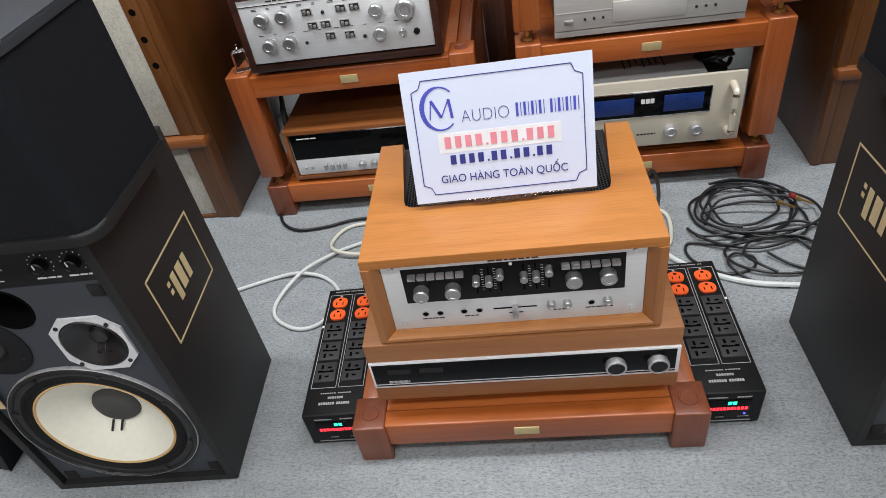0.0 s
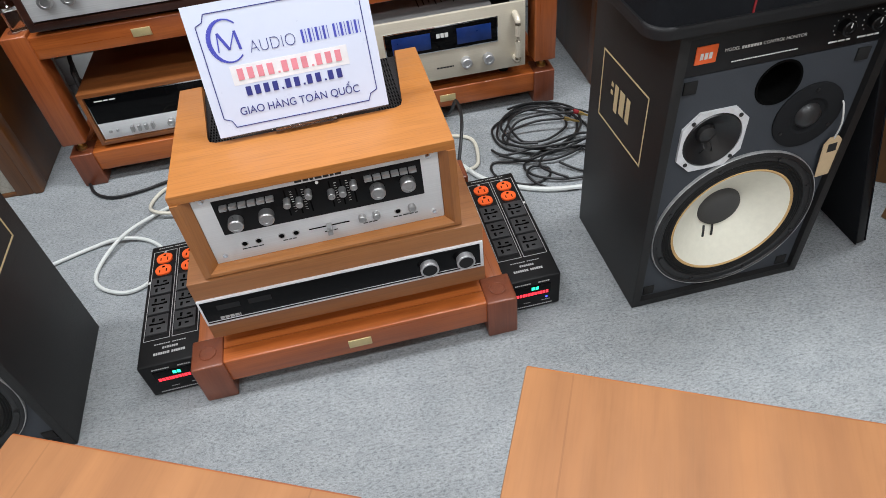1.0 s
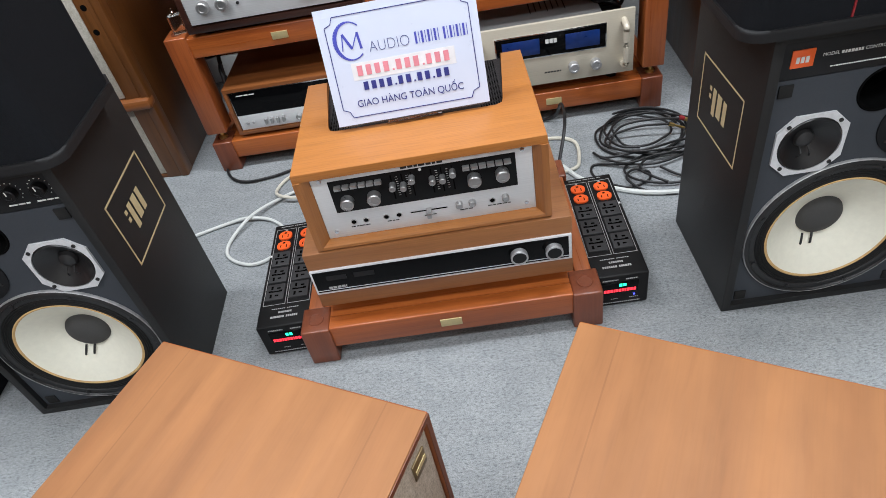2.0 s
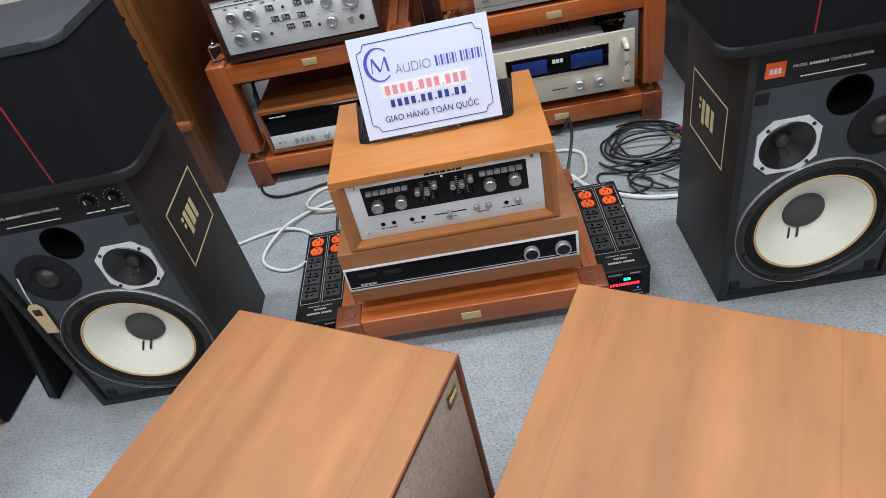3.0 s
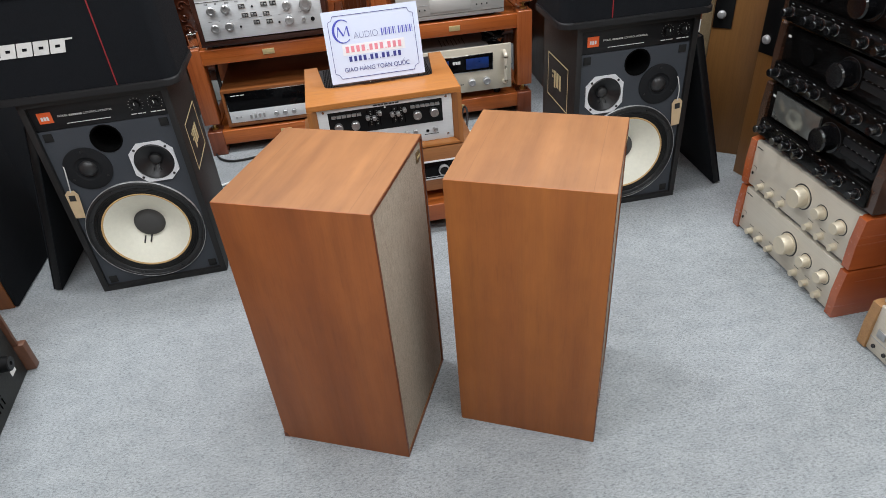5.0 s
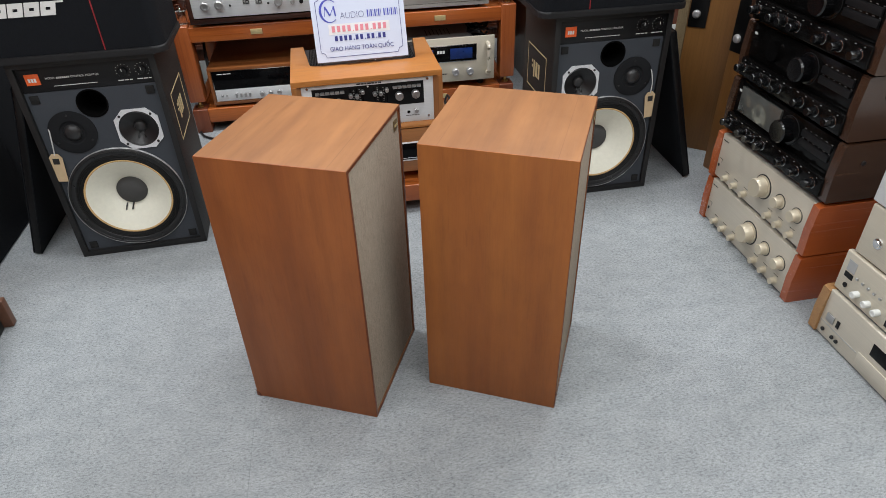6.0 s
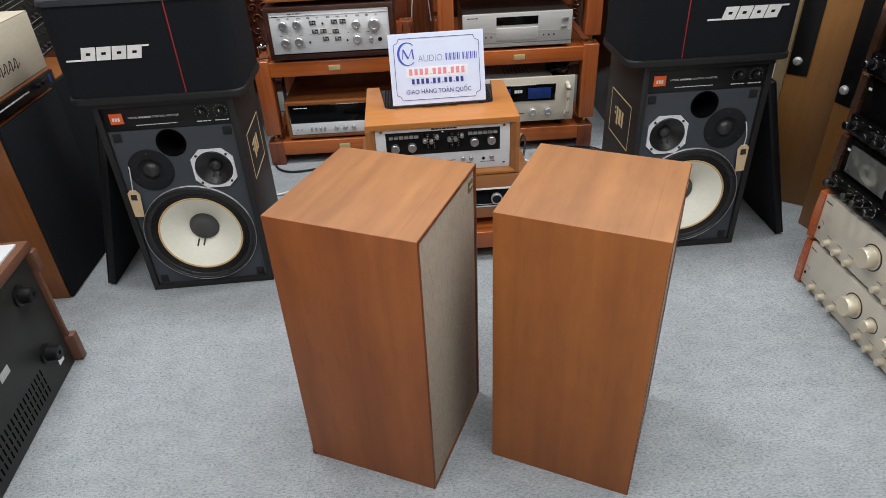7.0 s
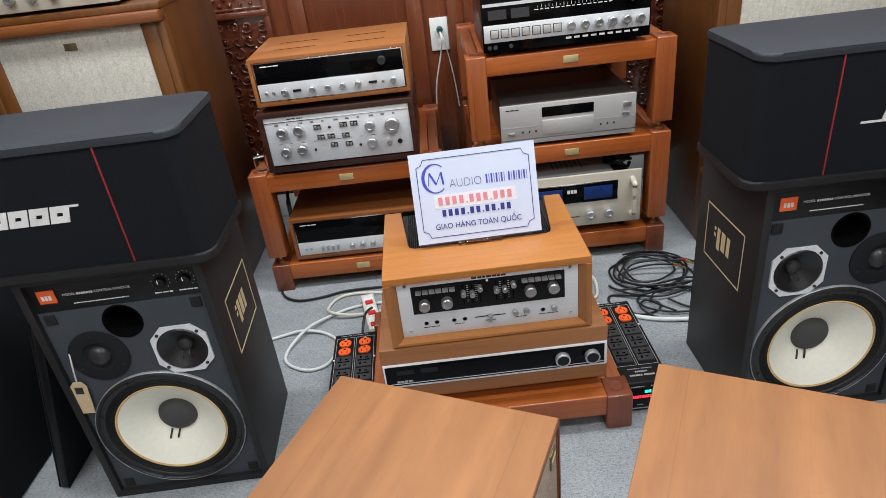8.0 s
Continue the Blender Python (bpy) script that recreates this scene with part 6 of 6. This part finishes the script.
slab(endp, 0.3275, 0.350, -0.018, 0.315, 0.290, 0.3468, 0.003)
part("end_frame", endp, BROWNFRAME, laid, "brown wooden end frame")
part("front_panel", box(-0.350, 0.318, 0.004, 0.290, 0.3722, 0.379, 0.001), SILVER, laid, "silver front panel facing up")
for x, y in ((0.24, 0.06), (0.14, 0.09), (0.02, 0.06)):
    part("knob", knob((x, y, 0.379), 0.016, 0.022, "z"), KNOB, laid, "turned silver knob")
for x, zf in ((0.240, 0.285), (0.232, 0.112), (-0.300, 0.285), (-0.300, 0.112)):
    part("rubber_foot", turned([(0.026, 0), (0.026, 0.006), (0.020, 0.008), (0.0185, 0.032), (0.016, 0.034), (0.006, 0.034), (0.005, 0.028), (0, 0.028)], (x, 0, zf), "y", 28), BLACK, laid, "tall black rubber foot")
slots = bmesh.new()
for r in range(3):
    for k in range(26):
        xx = 0.185 - k * 0.0155
        slab(slots, xx - 0.0022, xx + 0.0022, -0.0006, 0.0004, 0.030 + r * 0.026, 0.050 + r * 0.026)
part("vent_grid", slots, VOID, laid)
part("label", box(0.262, 0.288, -0.0008, 0.0004, 0.045, 0.060), PAINT_WHITE, laid, "torn white paper label")
part("sticker", box(0.06, 0.10, -0.0008, 0.0004, 0.18, 0.20), STEEL, laid)

# ---- right side: amplifiers in two stacks, facing the room ----


def cheek(parent, x, s, h, d, material, bulge=0.010):
    bm = bmesh.new()
    pts = [(-bulge, 0.002), (-bulge - 0.002, h * 0.5), (-bulge + 0.003, h - 0.004), (0.004, h), (d, h), (d, 0.0), (0.0, 0.0)]
    prism(bm, pts, x, x + s * 0.024, Matrix(((0, 0, 1, 0), (1, 0, 0, 0), (0, 1, 0, 0), (0, 0, 0, 1))))
    return part("cheek", bm, material, parent, "lacquered wooden side cheek")


def champagne_amp(m):
    w, h, d = 0.452, 0.143, 0.40
    am = thing("amplifier", m, "champagne amplifier with lacquered wooden cheeks", "amplifier", "champagne amplifiers")
    part("case", box(-w / 2 + 0.024, w / 2 - 0.024, 0.008, d, 0.008, h - 0.002, 0.002), STEEL, am)
    f = part("front_panel", box(-w / 2 + 0.020, w / 2 - 0.020, -0.004, 0.010, 0.006, h - 0.001, 0.003), PALEGOLD, am, "champagne front panel")
    cheek(am, -w / 2 - 0.001, 1, h, d, CHEEK)
    cheek(am, w / 2 + 0.001, -1, h, d, CHEEK)
    y = -0.004
    kb = part("volume_knob", turned([(0.031, 0), (0.031, 0.003), (0.027, 0.004), (0.026, 0.026), (0.024, 0.029), (0, 0.028)], (0.015, y, 0.083), "y", 40), KNOB_GOLD, f, "large champagne volume knob")
    # Flat dark rings paint in the shaded gap behind the larger knobs.
    part("recess", turned([(0.0345, 0.0), (0.0345, 0.0008), (0.0310, 0.0009)], (0.015, y, 0.083), "y", 40), BASKET, kb)
    for x in (0.092, 0.161):
        part("recess", turned([(0.0208, 0.0), (0.0208, 0.0008), (0.0185, 0.0009)], (x, y, 0.081), "y", 30), BASKET, f)
        part("knob", turned([(0.0185, 0), (0.0185, 0.002), (0.0155, 0.003), (0.015, 0.020), (0.0138, 0.022), (0, 0.0215)], (x, y, 0.081), "y", 30), KNOB_GOLD, f, "champagne knob")
    for x in (-0.144, -0.098, -0.049, 0.066, 0.112, 0.161):
        part("small_knob", turned([(0.0105, 0), (0.0105, 0.002), (0.0088, 0.003), (0.0085, 0.016), (0, 0.0165)], (x, y, 0.024), "y", 22), KNOB_GOLD, f, "small champagne knob")
    part("power_button", box(-0.196, -0.190, y - 0.003, y, 0.040, 0.048, 0.001), BLACK, f)
    pr = bmesh.new()
    part("lettering", dashes(bmesh.new(), -0.198, -0.172, 0.124, 0.003, y, (0.01,), 0.002), INK_BLACK, f)
    slab(pr, -0.196, -0.182, y - 0.0006, y + 0.0004, 0.0655, 0.0665)
    slab(pr, -0.183, -0.182, y - 0.0006, y + 0.0004, 0.056, 0.0665)
    for x in (-0.144, -0.098, -0.049, 0.066, 0.112, 0.161):
        part("lettering", dashes(bmesh.new(), x - 0.010, x + 0.010, 0.041, 0.0015, y, (0.006, 0.004), 0.0015), INK_BLACK, f)
    part("printed_line", pr, INK_BLACK, f)
    return am


SX, SY = 1.021, 0.280
stack_a = champagne_amp(pose(SX, SY, 0.001, 0, 0, -89))
copy_thing(stack_a, pose(SX, SY, 0.150, 0, 0, -88.6))


def black_amp(m, window):
    w, h, d = 0.456, 0.150, 0.38
    am = thing("amplifier", m, "glossy black amplifier with dark wooden cheeks", "amplifier", "black amplifiers")
    part("case", box(-w / 2 + 0.024, w / 2 - 0.024, 0.008, d, 0.006, h - 0.002, 0.002), CASEBLACK, am)
    upper = part("upper_panel", box(-w / 2 + 0.020, w / 2 - 0.020, 0.004, 0.012, 0.056, h - 0.002, 0.002), GLOSSBLACK, am, "glossy black upper panel")
    lower = part("lower_panel", box(-w / 2 + 0.020, w / 2 - 0.020, -0.012, 0.012, 0.006, 0.055, 0.004), GLOSSBLACK, am, "glossy black control ledge")
    cheek(am, -w / 2 - 0.001, 1, h, d, DARKCHEEK, 0.004)
    cheek(am, w / 2 + 0.001, -1, h, d, DARKCHEEK, 0.004)
    for x in (-0.190, -0.113, -0.077, -0.030, 0.062, 0.117, 0.178):
        kb = part("knob", turned([(0.0125, 0), (0.0125, 0.003), (0.0108, 0.004), (0.0102, 0.022), (0.009, 0.024), (0, 0.0235)], (x, -0.012, 0.030), "y", 24), KNOBBLACK, lower, "black knob with a bright ring")
        part("ring", turned([(0.0132, 0.0), (0.0132, 0.0012), (0.0127, 0.0014)], (x, -0.012, 0.030), "y", 24), CHROME, kb)
    big = part("volume_knob", turned([(0.036, 0), (0.036, 0.003), (0.030, 0.004), (0.029, 0.034), (0.026, 0.038), (0, 0.037)], (0.035, 0.004, 0.102), "y", 44), KNOBBLACK, upper, "large black volume knob")
    part("ring", turned([(0.0372, 0.0), (0.0372, 0.0014), (0.0362, 0.0016)], (0.035, 0.004, 0.102), "y", 44), BASKET, big)
    if window:
        # Glossy black flap; the room's reflection is put into its grey.
        part("window", box(-0.180, -0.004, -0.002, 0.005, 0.066, 0.138, 0.001), SMOKE_SHEEN, upper, "glossy black flap, greyed for the room it reflects")
    else:
        part("dial_knob", turned([(0.026, 0), (0.024, 0.010), (0, 0.010)], (-0.10, 0.004, 0.100), "y", 32), GLOSSBLACK, upper)
    for k in range(2):
        z = 0.086 + k * 0.024
        bar = part("button_bar", box(0.082, 0.188, -0.001, 0.005, z, z + 0.017, 0.001), HEADER, upper, "bar of dark push buttons")
        part("print", dashes(bmesh.new(), 0.086, 0.186, z + 0.020, 0.0012, 0.004, (0.006, 0.004), 0.014), RIM, bar)
    part("badge", dashes(bmesh.new(), -0.198, -0.186, 0.120, 0.006, 0.004, (0.005,), 0.001), PAINT_WHITE, upper)
    part("print", dashes(bmesh.new(), -0.19, 0.19, 0.049, 0.0012, -0.012, (0.005, 0.003, 0.007), 0.024), RIM, lower)
    for s in (-1, 1):
        for y, zz in ((0.06, 0.10), (0.20, 0.035), (0.33, 0.10)):
            part("bolt", turned([(0.006, 0), (0.006, 0.002), (0.003, 0.002), (0, 0.001)], (s * (w / 2 + 0.001), y, zz), "x", 14), BASKET, am)
    return am


black_amp(pose(SX + 0.004, SY + 0.002, 0.304, 0, 0, -88.8), True)
plain_black = black_amp(pose(SX + 0.008, SY + 0.006, 0.4605, 0, 0, -89.4), False)
copy_thing(plain_black, pose(SX + 0.004, SY - 0.004, 0.617, 0, 0, -88.4))
copy_thing(plain_black, pose(SX + 0.010, SY + 0.004, 0.7735, 0, 0, -89.2))


def deck(m, w, h, d, face, label, tray, cheeks=None):
    dk = thing("hifi_deck", m, label, "hi-fi deck", "silver and champagne decks")
    part("case", box(-w / 2 + 0.004, w / 2 - 0.004, 0.006, d, 0.002, h - 0.002, 0.002), STEEL, dk)
    f = part("front_panel", box(-w / 2, w / 2, -0.004, 0.010, 0.0, h, 0.004, 3), face, dk, "brushed front panel")
    if cheeks:
        cheek(dk, -w / 2 - 0.020, 1, h, d, cheeks)
    y = -0.004
    if tray == "drawer":
        part("display", box(-0.06, 0.13, y - 0.001, y + 0.001, h * 0.50, h * 0.76, 0.001), GLASSBLACK, f, "dark display")
        part("tray", box(-0.085, 0.14, y - 0.003, y + 0.001, h * 0.10, h * 0.38, 0.001), face, f, "closed drawer")
        part("power_button", box(-0.200, -0.176, y - 0.004, y, h * 0.40, h * 0.56, 0.001), KNOB, f)
        part("key", box(-0.168, -0.158, y - 0.002, y, h * 0.40, h * 0.56, 0.001), BLACK, f)
        part("groove", box(-w / 2 + 0.003, -0.09, y - 0.0006, y + 0.001, h * 0.30, h * 0.315), STEEL, f)
        for x in (-0.198, -0.165, -0.150):
            part("button", knob((x, y, h * 0.16), 0.005, 0.004, "y", 14), BASKET, f)
    elif tray == "cassette":
        part("cassette_door", box(-0.06, 0.08, y - 0.003, y + 0.001, h * 0.12, h * 0.88, 0.002), GLASSBLACK, f, "dark cassette door")
        part("door_inner", box(-0.045, 0.065, y - 0.0038, y - 0.002, h * 0.22, h * 0.55, 0.001), SMOKE_SHEEN, f)
        part("window", box(-0.203, -0.178, y - 0.001, y + 0.001, h * 0.58, h * 0.84), STEEL, f)
        part("slot", box(-0.203, -0.178, y - 0.0015, y + 0.001, h * 0.42, h * 0.54), BLACK, f)
        for x in (-0.150, -0.115, -0.085):
            part("knob", knob((x, y, h * 0.26), 0.008, 0.016, "y", 18), PLASTIC_WHITE, f, "white knob")
        for k in range(5):
            part("button", knob((-0.165 + k * 0.018, y, h * 0.56), 0.0035, 0.004, "y", 12), KNOB, f)
        part("jack", knob((-0.190, y, h * 0.24), 0.006, 0.003, "y", 14), BLACK, f)
    else:
        part("power_button", turned([(0.013, 0), (0.012, 0.003), (0.008, 0.004), (0.007, 0.006), (0, 0.006)], (-0.170, y, h * 0.40), "y", 24), CHROME, f, "round bright power button")
        part("button", knob((-0.105, y, h * 0.30), 0.006, 0.004, "y", 16), KNOB, f)
        part("lettering", dashes(bmesh.new(), -0.165, -0.142, h * 0.78, 0.005, y, (0.006,), 0.001), INK_BLACK, f)
    for x in (-w / 2 + 0.04, w / 2 - 0.04):
        part("foot", turned([(0.014, -0.003), (0.014, 0.002), (0, 0.002)], (x, 0.05, 0), "z", 16), BLACK, dk)
    return dk


DY = -0.268
deck(pose(1.036, DY - 0.006, 0.003, 0, 0, -89), 0.440, 0.128, 0.34, PALEGOLD, "champagne disc player with a pale wooden cheek", "drawer", GOLDCHEEK)
deck(pose(1.044, DY, 0.135, 0, 0, -89), 0.440, 0.108, 0.30, CHAMPAGNE, "champagne cassette deck with a dark door", "cassette")
deck(pose(1.052, DY - 0.012, 0.247, 0, 0, -88), 0.440, 0.126, 0.32, CHAMPAGNE, "champagne amplifier with a round power button", "plain")
deck(pose(1.048, DY - 0.006, 0.377, 0, 0, -89), 0.440, 0.095, 0.30, SILVER, "silver amplifier with a round power button", "plain")


def tower_speaker(m, h, cloth_side, drop, label):
    """Wooden tower with its wide flank to the room and an upright horn plate at the flank's edge."""
    w, d = 0.258, 0.30
    tw = thing("tower_speaker", m, label, "speaker", "wooden tower speakers")
    part("cabinet", box(0.0, w, 0, d, 0, h, 0.003), TOWERWOOD, tw)
    if cloth_side:
        part("grille", box(-0.036, -0.0005, 0.004, d - 0.008, 0.01, h - 0.01, 0.004), TAN_CLOTH, tw, "tan cloth front")
    niche = part("horn_plate", box(0.002, 0.062, -0.004, 0.001, 0.445 - drop, 0.80, 0.002), BLACK, tw, "black upright horn plate")
    part("dome", turned([(0.014, 0.0), (0.013, 0.006), (0.009, 0.010), (0, 0.012)], (0.026, -0.004, 0.489 - drop), "y", 24), RIM, niche, "dull metal dome")
    return tw


tower_speaker(pose(1.118, 1.000, 0, 0, 0, -37), 1.02, True, 0.0, "wooden tower speaker with a black horn plate and tan cloth")
tower_speaker(pose(1.172, 0.802, 0, 0, 0, -76), 1.02, False, 0.024, "wooden tower speaker with a black horn plate")
